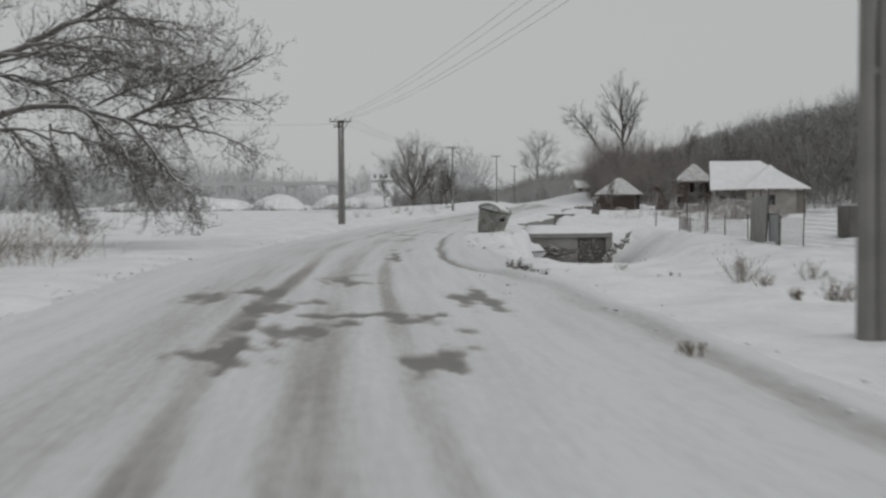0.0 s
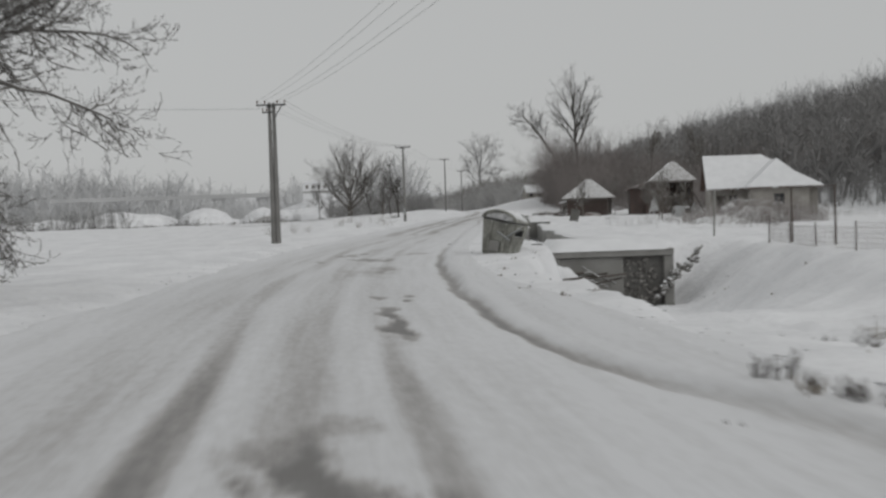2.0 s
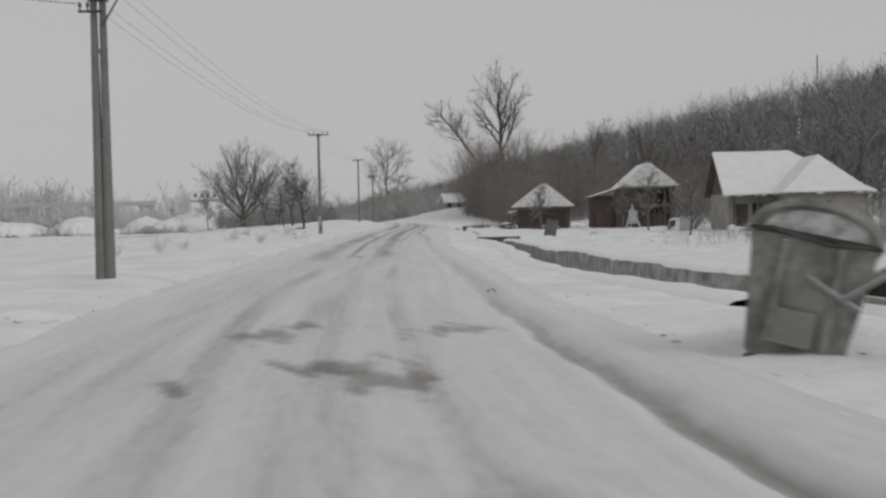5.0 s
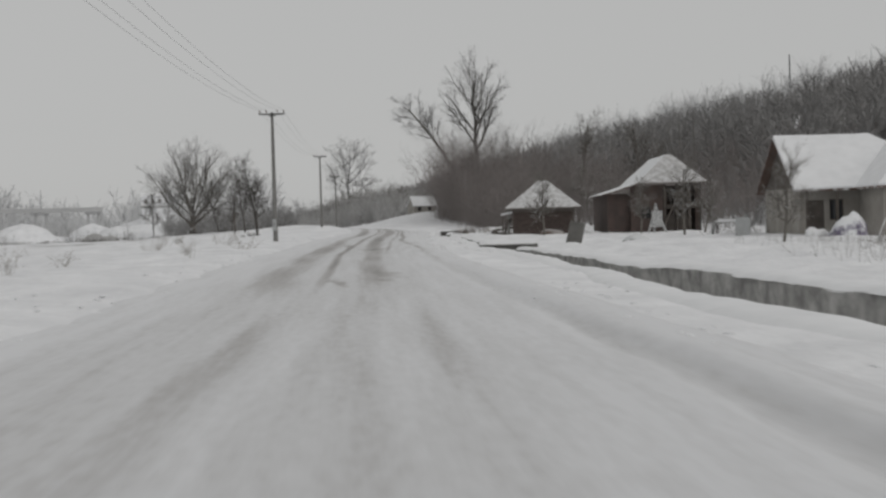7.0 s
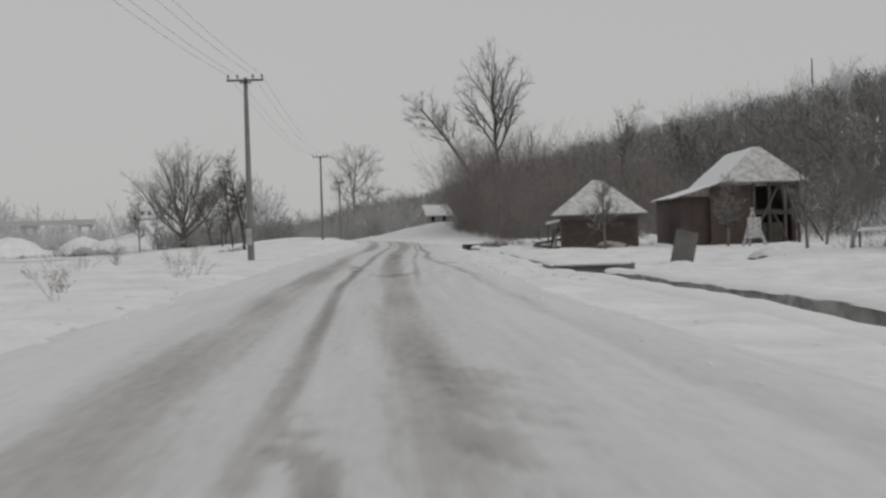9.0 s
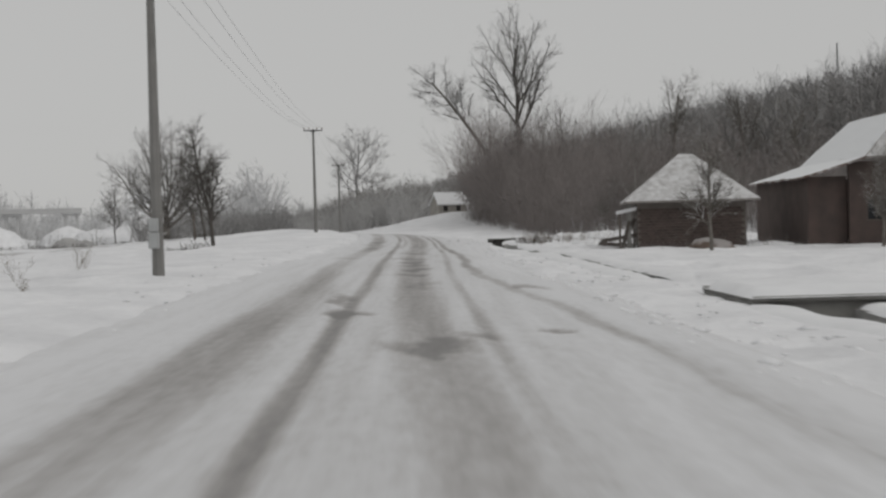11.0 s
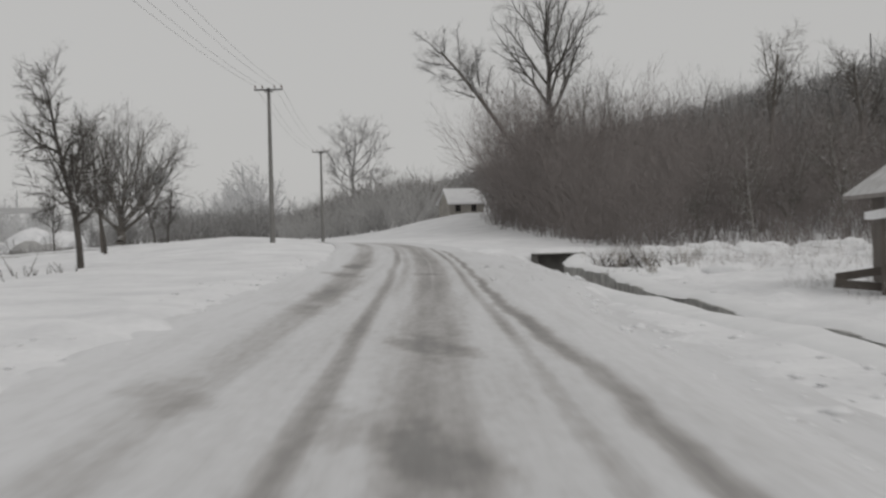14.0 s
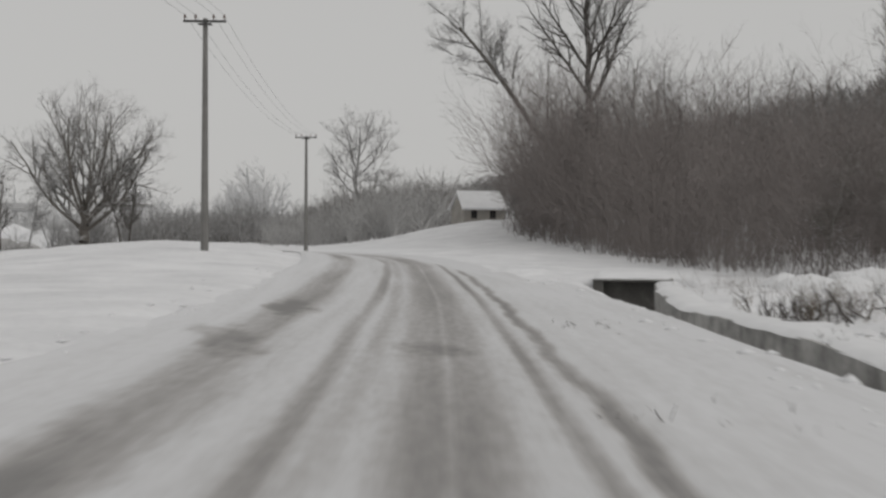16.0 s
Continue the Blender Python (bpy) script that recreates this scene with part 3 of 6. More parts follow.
def utility_pole(m, h, double, low_arm, label, arm=1.5):
    p = empty("utility_pole", m, label, "utility pole", "poles of the power line")
    for s in ((-0.11, 0.11) if double else (0,)):
        w = 0.115
        bm = bmesh.new()
        a = bmesh.ops.create_cone(bm, cap_ends=True, segments=8, radius1=w * 1.25, radius2=w * 0.72, depth=h + 0.4)
        bmesh.ops.translate(bm, verts=a["verts"], vec=(s, 0, h / 2 - 0.2))
        part("shaft", bm, POLE_M, p, smooth=False)
    if double:
        for z in (1.2, 3.4, 5.6):
            part("spacer", bm_box(-0.2, -0.06, z, 0.2, 0.06, z + 0.1, 0.01), POLE_M, p)
    half = arm / 2
    part("crossarm", bm_box(-half, -0.19, h - 0.16, half, -0.12, h - 0.08, 0.008), STEEL, p)
    part("clamp", bm_box(-0.24, -0.2, h - 0.22, 0.24, 0.16, h - 0.19, 0.005), STEEL, p)
    for x in (-half + 0.06, -half * 0.42, half * 0.42, half - 0.06):
        insulator("insulator", p, x, -0.155, h - 0.08)
    if low_arm:
        part("low_crossarm", bm_box(-half * 0.62, -0.19, h - 0.52, 0.15, -0.13, h - 0.46, 0.006), STEEL, p)
        for x in (-half * 0.55, -half * 0.3):
            insulator("insulator", p, x, -0.16, h - 0.46)
        part("brace", bm_rod((0.12, -0.15, h - 0.85), (half * 0.72, -0.15, h - 0.14), 0.025, n=6), STEEL, p)
    return p


def cable(a, b, sag, group):
    a, b = Vector(a), Vector(b)
    pts = [a.lerp(b, t / 24) - Vector((0, 0, 4 * sag * (t / 24) * (1 - t / 24))) for t in range(25)]
    side = Vector((b.y - a.y, a.x - b.x, 0)).normalized() * 0.0055
    up = Vector((0, 0, 0.0055))
    verts = [p + o for p in pts for o in (side, up, -side, -up)]
    faces = [(4 * i + k, 4 * i + (k + 1) % 4, 4 * i + 4 + (k + 1) % 4, 4 * i + 4 + k) for i in range(24) for k in range(4)]
    ob = raw("power_cable", verts, faces, CABLE)
    return tagged(ob, "thin dark overhead cable sagging between poles", "cable", group)


POLES = [((6.22, 19.5), 7.4, True, False, -8), ((-6.57, 93.4), 7.1, True, True, -4), ((1.16, 159.8), 7.55, False, False, -7), ((8.97, 235.3), 7.95, False, False, -7), ((14.3, 281.3), 8.0, False, False, -10)]
tops = []
for n, ((x, y), h, dbl, low, rz) in enumerate(POLES):
    zb = {1: 0.1, 2: 0.37, 3: 1.36}.get(n, z_at(x, y))
    m = pose(x, y, min(zb, z_at(x, y)), 0, 0, rz)
    h2 = h + max(0, zb - z_at(x, y))
    utility_pole(m, h2, dbl, low, ("twin-shaft concrete power pole" if dbl else "single concrete power pole") + (" with a braced second crossarm" if low else " with one steel crossarm standing in snow"))
    tops.append((m, h2))
for (ma, ha), (mb, hb) in zip(tops[:-1], tops[1:]):
    for x in (-0.69, -0.32, 0.32, 0.69):
        cable(ma @ Vector((x, -0.155, ha + 0.1)), mb @ Vector((x, -0.155, hb + 0.1)), 0.75, "line cables")
for x in (-0.5, -0.42):
    cable(tops[1][0] @ Vector((x, -0.16, tops[1][1] - 0.3)), (-34, 62, 6.8), 0.5, "branch cables")


# ---- channel, walls and small bridges ----
def ribbon_wall(name, line, top, depth, thick, material, label):
    """A wall that follows a line of points on the ground."""
    verts, faces = [], []
    for i, (x, y) in enumerate(line):
        a = line[max(i - 1, 0)]
        b = line[min(i + 1, len(line) - 1)]
        d = Vector((b[0] - a[0], b[1] - a[1])).normalized()
        nrm = Vector((d.y, -d.x))
        zt = top(x, y)
        for o, z in ((0, zt - depth), (0, zt), (thick, zt), (thick, zt - depth)):
            verts.append((x + nrm.x * o, y + nrm.y * o, z))
        if i:
            k = 4 * i
            for j in range(4):
                faces.append((k - 4 + j, k - 4 + (j + 1) % 4, k + (j + 1) % 4, k + j))
    faces += [(0, 3, 2, 1), (len(verts) - 4, len(verts) - 3, len(verts) - 2, len(verts) - 1)]
    ob = raw(name, verts, faces, material)
    return tagged(ob, label, "channel wall", kind="structure")


def far_x(y):
    return float(np.interp(y, FARY, FARX))


def width_at(y):
    return float(np.interp(y, WIDY, WIDX))


def ledge(line, o0, o1, top, drop):
    """Snow lying along a channel's edge, with a soft lip over the wall."""
    verts, faces, n = [], [], 7
    for i, (x, y) in enumerate(line):
        wob = 0.06 * math.sin(y * 0.8) + 0.035 * math.sin(y * 2.1 + 1)
        for k in range(n):
            u = k / (n - 1)
            o = o0 + (o1 - o0) * u + (wob if k < 3 else 0)
            lip = top(far_x(y) + 0.95, y)
            z = lip + (top(x + o1, y) - lip) * u ** 1.5 + 0.05 * math.sin(math.pi * u) - (drop if k == 0 else 0)
            verts.append((x + o, y, z - (0.06 if k == n - 1 else 0)))
        if i:
            for k in range(n - 1):
                a0 = (i - 1) * n + k
                faces.append((a0, a0 + 1, a0 + n + 1, a0 + n) if o1 > o0 else (a0, a0 + n, a0 + n + 1, a0 + 1))
    ob = raw("snow_ledge", verts, faces, SNOW_CAP, smooth=True)
    tagged(ob, "soft snow lying along the edge of the channel", "snow", kind="structure")


def sunk(y):
    """How far the walls dive under the snow where the filled stretch begins."""
    return 0.5 * float(1 - step(157.0, 164.0, y)) * (y > 155)


SPANS = [(79.3, 149.9), (156.5, 231.2)]
for a, b in SPANS:
    yy = np.linspace(a, b, max(8, int((b - a) / 0.4)))
    ribbon_wall("channel_wall", [(far_x(y), float(y)) for y in yy], lambda x, y: z_at(x + 0.85, y) - 0.03 - sunk(y), 1.7, 0.22, CHANNEL, "wet grey concrete wall lining the drainage channel")
    ribbon_wall("channel_wall", [(far_x(y) - width_at(y) - 0.22, float(y)) for y in yy], lambda x, y: z_at(far_x(y) + 0.95, y) - 0.05 - sunk(y), 1.6, 0.22, CHANNEL, "wet grey concrete wall lining the drainage channel")
    ledge([(far_x(y), float(y)) for y in yy], -0.04, 0.95, lambda x, y: z_at(x, y) + 0.02 - sunk(y), 0.07)
    ledge([(far_x(y) - width_at(y), float(y)) for y in yy], 0.06, -1.0, lambda x, y: z_at(x, y) + 0.02 - sunk(y), 0.07)


def snow_slab(bm, x0, y0, x1, y1, z, h, rng, nx=14, ny=6, lap=0.05):
    """A soft blanket of snow on a flat top."""
    g = {}
    for i in range(nx + 1):
        for j in range(ny + 1):
            u, v = i / nx, j / ny
            e = min(u, 1 - u) * (x1 - x0), min(v, 1 - v) * (y1 - y0)
            k = min(1, (min(e) / 0.16)) ** 0.5 if min(e) > 0 else 0
            g[i, j] = bm.verts.new((x0 - lap + u * (x1 - x0 + 2 * lap), y0 - lap + v * (y1 - y0 + 2 * lap), z + h * k * rng.uniform(0.85, 1.1) - (0.03 if not k else 0)))
    for i in range(nx):
        for j in range(ny):
            bm.faces.new((g[i, j], g[i + 1, j], g[i + 1, j + 1], g[i, j + 1]))
    return bm


rng0 = random.Random(3)


def slab_bridge(m, w, l, t, depth, label, wing=False, snow=0.2, back=1.5, pale=False):
    """Deck of width w across the channel (local x) and length l (local y); its face is at local y = 0."""
    b = empty("slab_bridge", m, label, "small bridge")
    part("deck", bm_box(-w / 2, 0, -t, w / 2, l, 0, 0.02), CONC, b)
    for s in (-1, 1):
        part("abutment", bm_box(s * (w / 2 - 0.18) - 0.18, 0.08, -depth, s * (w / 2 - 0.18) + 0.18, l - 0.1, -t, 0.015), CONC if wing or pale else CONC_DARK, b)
    part("back_wall", bm_box(-w / 2 + 0.36, back, -depth, w / 2 - 0.36, back + 0.2, -t, 0.01), CONC if pale else CONC_DARK, b, "dark stone infill under the deck")
    part("snow_cover", snow_slab(bmesh.new(), -w / 2, 0, w / 2, l, 0.0, snow, rng0), SNOW_CAP, b, "thick smooth snow", True)
    if wing:
        bm = bmesh.new()
        n = 9
        rows = []
        for k in range(n):
            u = k / (n - 1)
            x, y, z = 3.25 - 1.4 * u, -0.25 + 0.25 * u, -0.12 - 1.55 * u
            w0, w1 = rng0.uniform(-.05, .05), rng0.uniform(-.06, .06)
            rows.append([bm.verts.new(p) for p in ((x + .08 + w0, y - .1, z + .2), (x - .3 + w1, y - .16, z - .22), (x - .27 + w1, y + .32, z - .22), (x + .08 + w0, y + .32, z + .2))])
        for r, s in zip(rows[:-1], rows[1:]):
            for k in range(4):
                bm.faces.new((r[k], r[(k + 1) % 4], s[(k + 1) % 4], s[k]))
        bm.faces.new(rows[0]), bm.faces.new(rows[-1][::-1])
        bmesh.ops.recalc_face_normals(bm, faces=bm.faces)
        part("wing_wall", bm, RUBBLE, b, "rough dark slanting wing wall")
        part("inner_wall", bm_box(-w / 2 + .37, .16, -depth, .42, .29, -t - .01, .02), CONC, b, "pale worn concrete wall under the deck")
        for k in range(34):
            u = (k + rng0.random()) / 34
            st_ = bmesh.new()
            bmesh.ops.create_icosphere(st_, subdivisions=1, radius=1)
            for v in st_.verts:
                v.co = Vector((v.co.x * .15, v.co.y * .12, v.co.z * .1)) * rng0.uniform(.65, 1.2)
            q = part("wing_stone", st_, STONE, b)
            q.matrix_local = pose(3.15 - 1.4 * u + rng0.uniform(-.16, .1), -.36 + .25 * u + rng0.uniform(-.04, .05), -.1 - 1.55 * u + rng0.uniform(-.2, .2), 0, rng0.uniform(-50, 50), rng0.uniform(0, 90))
    return b


slab_bridge(pose(7.25, 74.9, -0.12, 0, 0, 0), 4.6, 4.2, 0.26, 2.3, "grey concrete slab bridge over the ditch under thick snow", True, 0.36, 0.3)
slab_bridge(pose(12.95, 150.0, 0.06, 0, 0, -8), 2.9, 4.2, 0.1, 1.5, "low concrete slab crossing before the sheds under snow", snow=0.14, back=0.15, pale=True)
slab_bridge(pose(23.4, 231.4, 0.3, 0, 0, -16), 2.7, 4.0, 0.1, 1.5, "concrete culvert crossing with a dark opening under snow", back=0.6)

# fallen planks, branches and rubble under the first bridge
for k in range(9):
    x, y = rng0.uniform(5.2, 6.6), rng0.uniform(72.5, 74.6)
    L, a = rng0.uniform(0.9, 2.4), rng0.uniform(-0.9, 0.9)
    q = part("plank", bm_box(-L / 2, -0.09, -0.03, L / 2, 0.09, 0.03, 0.01), WOOD)
    q.matrix_world = pose(x, y, z_at(x, y) + 0.12 + 0.05 * k, rng0.uniform(-20, 20), rng0.uniform(-28, 28), math.degrees(a))
    tagged(q, "weathered loose plank lying in the ditch with snow", "plank", "ditch planks")


def lump(name, x, y, r, h, material, label, cat, group="", seed=0, sink=0.15):
    rg = random.Random(seed)
    bm = bmesh.new()
    bmesh.ops.create_icosphere(bm, subdivisions=3 if r > 0.4 else 2, radius=1)
    o = Vector((rg.random() * 50, rg.random() * 50, 0))
    for v in bm.verts:
        v.co *= 1 + 0.28 * noise.noise(v.co * 1.6 + o) + 0.12 * noise.noise(v.co * 4 + o)
        v.co.x *= r
        v.co.y *= r * 0.8
        v.co.z *= h
    ob = part(name, bm, material, smooth=True)
    ob.matrix_world = pose(x, y, z_at(x, y) - sink * h, 0, 0, rg.uniform(0, 180))
    return tagged(ob, label, cat, group)


for k in range(10):
    x, y = rng0.uniform(5.2, 8.7), rng0.uniform(71.0, 74.8)
    lump("rubble_stone", x, y, rng0.uniform(0.2, 0.5), rng0.uniform(0.15, 0.32), STONE, "broken stone lying in the ditch partly under snow", "stone", "ditch rubble", 40 + k)

# snow-laden boughs and boards wedged in the opening
rgd = random.Random(77)
for k in range(9):
    x, z = rgd.uniform(5.6, 7.2), rgd.uniform(-1.3, -.85)
    L, tilt = rgd.uniform(.7, 1.7), rgd.uniform(-14, 34)
    q = part("wedged_board", bm_box(-L / 2, -.1, -.03, L / 2, .1, .03, .012), STONE if k % 2 == 0 else WOOD)
    q.matrix_world = pose(x, 74.72 - .04 * (k % 5), z, 0, tilt, rgd.uniform(-12, 12))
    tagged(q, "snow-laden board wedged under the bridge deck", "board", "wedged boards")

# rough stones bedded in the infill under the deck
for k in range(95):
    rg = random.Random(900 + k)
    x, z = 7.7 + 1.2 * rg.random(), -2.15 + 1.72 * rg.random() ** 1.2
    bm = bmesh.new()
    bmesh.ops.create_icosphere(bm, subdivisions=1, radius=1)
    sx, sz = rg.uniform(.05, .15), rg.uniform(.05, .1)
    for v in bm.verts:
        v.co = Vector((v.co.x * sx, v.co.y * .1, v.co.z * sz)) * rg.uniform(0.7, 1.15)
    s = part("rubble_stone", bm, RUBBLE)
    s.matrix_world = pose(x, 75.2 + rg.uniform(-.03, .03), z, 0, rg.uniform(-60, 60), 0)
    tagged(s, "rough grey stone bedded under the bridge deck", "stone", "bridge rubble")
for k, (x, y, r, h) in enumerate(((5.7, 74.6, .6, .5), (6.4, 74.5, .5, .42), (5.2, 74.0, .6, .45), (6.9, 74.3, .45, .3))):
    lump("snow_drift", x, y, r, h, SNOW_CAP, "soft snow drift over debris under the bridge", "snow drift", "bridge drifts", 70 + k, sink=-.1)


# ---- refuse container ----
def bmesh_arc(x, ry, z, rz, wide=0.06):
    """A flat curved band along the end of a barrel lid."""
    bm = bmesh.new()
    rows = []
    for t in np.linspace(0.0, math.pi, 17):
        c, s = math.cos(t), math.sin(t)
        rows.append([bm.verts.new((x + dx, -(ry + dr) * c, z + (rz + dr) * s)) for dx, dr in ((-wide / 2, -wide / 2), (wide / 2, -wide / 2), (wide / 2, wide / 2), (-wide / 2, wide / 2))])
    for p, q in zip(rows[:-1], rows[1:]):
        for k in range(4):
            bm.faces.new((p[k], p[(k + 1) % 4], q[(k + 1) % 4], q[k]))
    bm.faces.new(rows[0][::-1]), bm.faces.new(rows[-1])
    bmesh.ops.recalc_face_normals(bm, faces=bm.faces)
    return bm


def dumpster(m):
    d = empty("dumpster", m, "battered galvanised rubbish container with a curved lid and snow", "dumpster")
    w, dp, h = 1.3, 1.0, 1.28
    bm = bmesh.new()
    lo = [(-w / 2 + 0.12, -dp / 2 + 0.12, 0.16), (w / 2 - 0.12, -dp / 2 + 0.12, 0.16), (w / 2 - 0.12, dp / 2 - 0.12, 0.16), (-w / 2 + 0.12, dp / 2 - 0.12, 0.16)]
    hi = [(-w / 2, -dp / 2, h), (w / 2, -dp / 2, h), (w / 2, dp / 2, h), (-w / 2, dp / 2, h)]
    a, b = [bm.verts.new(v) for v in lo], [bm.verts.new(v) for v in hi]
    bm.faces.new(a[::-1])
    for i in range(4):
        bm.faces.new((a[i], a[(i + 1) % 4], b[(i + 1) % 4], b[i]))
    bm.faces.new(b)
    bmesh.ops.bevel(bm, geom=bm.edges[:], offset=0.025, segments=2, affect='EDGES')
    part("body", bm, SKIP, d)
    part("rim", bm_box(-w / 2 - 0.03, -dp / 2 - 0.03, h - 0.015, w / 2 + 0.03, dp / 2 + 0.03, h + 0.015, 0.012), STEEL, d)
    for s in (-1, 1):
        for k in (-0.22, 0.22):
            part("rib", bm_box(s * w / 2 - 0.03, k - 0.03, 0.3, s * w / 2 + 0.02, k + 0.03, h - 0.06, 0.01), SKIP, d)
    # barrel lid
    bm = bmesh.new()
    prof = [(-dp / 2 * math.cos(t), h + 0.02 + 0.26 * math.sin(t)) for t in np.linspace(0.0, math.pi, 15)]
    rows = [[bm.verts.new((x, y, z)) for y, z in prof] for x in (-w / 2, w / 2)]
    for i in range(14):
        bm.faces.new((rows[0][i], rows[1][i], rows[1][i + 1], rows[0][i + 1]))
    for r in rows:
        bm.faces.new(r)
    bmesh.ops.recalc_face_normals(bm, faces=bm.faces)
    part("lid", bm, SKIP, d, "dented curved lid with snow on top")
    bm = bmesh.new()
    rows = [[bm.verts.new((x, -dp / 2 * 0.8 * math.cos(t), h + 0.05 + 0.28 * math.sin(t) + 0.02 * math.sin(9 * t + x * 7))) for t in np.linspace(0.55, math.pi - 0.35, 11)] for x in np.linspace(-w / 2 + 0.08, w / 2 - 0.05, 8)]
    for i in range(7):
        for j in range(10):
            bm.faces.new((rows[i][j], rows[i + 1][j], rows[i + 1][j + 1], rows[i][j + 1]))
    part("snow_cover", bm, SNOW_CAP, d, "patchy snow", True)
    for s in (-1, 1):
        part("lid_band", bmesh_arc(s * (w / 2 + 0.012), dp / 2, h + 0.02, 0.28), SKIP, d)
    for sx in (-1, 1):
        for sy in (-1, 1):
            part("wheel", bm_rod((sx * 0.42 - 0.03, sy * 0.3, 0.09), (sx * 0.42 + 0.03, sy * 0.3, 0.09), 0.09, n=12), RUBBER_AND_SHADE, d)
    e = -w / 2 - 0.03
    part("pedal_bar", bm_rod((e, -0.66, 1.14), (e - 0.05, -0.3, 0.8), 0.025, n=8), GALV, d, "pale bent lifting bar")
    part("pedal_bar", bm_rod((e, 0.0, 0.92), (e - 0.05, -0.42, 0.72), 0.03, n=8), GALV, d, "pale bent lifting bar")
    bm = bmesh.new()
    rim = [(e + 0.01, -0.4 * math.cos(t), h + 0.03 + 0.2 * math.sin(t)) for t in np.linspace(0, math.pi, 13)]
    f0, f1 = [bm.verts.new(p) for p in rim], [bm.verts.new((p[0] + 0.03, p[1], p[2])) for p in rim]
    bm.faces.new(f0), bm.faces.new(f1[::-1])
    for k in range(13):
        bm.faces.new((f0[k], f1[k], f1[(k + 1) % 13], f0[(k + 1) % 13]))
    bmesh.ops.recalc_face_normals(bm, faces=bm.faces)
    part("end_panel", bm, FROST_SHEET, d, "end panel crusted with snow")
    for y0, z0, y1, z1 in ((0.36, h + 0.02, -0.1, h - 0.04), (-0.1, h - 0.04, -0.44, h + 0.0)):
        part("end_strap", bm_rod((e - 0.005, y0, z0), (e - 0.005, y1, z1), 0.022, n=6), STEEL, d)
    part("patch_plate", bm_box(e + 0.02, -0.12, 0.3, e + 0.055, 0.2, 0.62, 0.004), CONC, d, "pale worn repair patch")
    # hollow side pocket that takes the lifting arm
    bm = bmesh.new()
    for y0, z0, y1, z1 in ((-.46, .84, -.7, .86), (-.7, .86, -.72, 1.08), (-.72, 1.08, -.66, 1.2), (-.66, 1.2, -.46, 1.02)):
        rod(bm, (e + .22, y0, z0), (e + .22, y1, z1), .035, n=6)
    part("lifting_pocket", bm, SKIP, d)
    # Black sheet put in for the shade inside the pocket
    part("pocket_shade", bm_box(e + .25, -.7, .86, e + .27, -.46, 1.08, .004), RUBBER_AND_SHADE, d, "dark plate standing for the shade in the side pocket")
    return d


dumpster(Matrix.Translation((2.8, 72.5, z_at(2.92, 72.5) - 0.3)) @ Matrix.Rotation(radians(10), 4, 'Y') @ pose(0, 0, 0, 3, 0, 66) @ Matrix.Diagonal((1.12, 1.24, 1.11, 1)))


# ---- fence with thin posts beside the yard ----
def fence_post(x, y, h, lean=0.0):
    f = part("fence_post", bm_rod((0, 0, -0.3), (0, 0, h), 0.025, 0.022, 6), RUST)
    f.matrix_world = pose(x, y, z_at(x, y), 0, lean, 0)
    return tagged(f, "thin rusty steel fence post standing in snow", "fence post", "yard fence posts")


FENCE = [(13.6, 37.0, 2.1), (13.4, 43.5, 2.1), (13.2, 49.6, 2.1), (13.12, 52.65, 1.15), (12.9, 57.0, 1.0), (12.7, 60.6, 0.95), (12.45, 63.8, 0.9), (12.4, 67.2, 0.85), (12.8, 71.2, 0.85), (13.2, 75.1, 1.0)]
for x, y, h in FENCE:
    fence_post(x, y, h, rng0.uniform(-2, 2))
for (x0, y0, h0), (x1, y1, h1) in zip(FENCE[:-1], FENCE[1:]):
    if y0 > 52 and y1 < 58:
        continue
    segs = []
    a, b = np.array([x0, y0, z_at(x0, y0)]), np.array([x1, y1, z_at(x1, y1)])
    top = min(h0, h1) - 0.08
    for z in np.arange(0.1, top + 0.08, 0.15):
        segs.append((a + [0, 0, z], b + [0, 0, z]))
    for t in np.arange(0.04, 1, 0.04):
        p = a + (b - a) * t
        segs.append((p + [0, 0, 0.1], p + [0, 0, top]))
    P0, P1 = np.array([s[0] for s in segs]), np.array([s[1] for s in segs])
    w = tubes("fence_mesh", (P0, P1, np.full(len(P0), 0.004), np.full(len(P0), 0.004)), RUST, sides=3)
    tagged(w, "thin welded wire mesh between fence posts", "fence mesh", "yard fence mesh")


def pillar(x, y, w, h, material, name, label, cat, rz=0):
    bm = bm_box(-w / 2, -w / 2, -0.3, w / 2, w / 2, h, 0.015)
    ob = part(name, bm, material)
    ob.matrix_world = pose(x, y, z_at(x, y), 0, 0, rz)
    return tagged(ob, label, cat)


tall = empty("sheet_screen", pose(13.08, 56.1, z_at(13.08, 56.1), 0, 0, 88) @ pose(0, 0, 0, 3, 2, 0), "tall weathered grey sheet metal screen beside the wire fence", "screen")
part("sheet", bm_box(-1.62, -0.015, -.12, 1.62, 0.015, 1.76, 0.004), CONC, tall)
for x in (-1.6, 0, 1.6):
    part("frame_bar", bm_box(x - 0.03, -0.07, -0.3, x + 0.03, -0.017, 2.02, 0.005), STEEL, tall)
gp = empty("sheet_gate", pose(13.12, 53.6, z_at(13.12, 53.6), 0, 0, 86), "grey sheet metal gate panel in a steel frame", "gate")
part("sheet", bm_box(-1.08, -0.015, 0.02, 1.08, 0.015, 1.12, 0.004), GALV, gp)
for x in (-1.1, 1.1):
    part("frame_bar", bm_box(x - 0.025, -0.04, -0.1, x + 0.025, -0.016, 1.16, 0.004), STEEL, gp)
part("frame_bar", bm_box(-1.12, -0.04, 1.13, 1.12, 0.02, 1.18, 0.004), STEEL, gp)
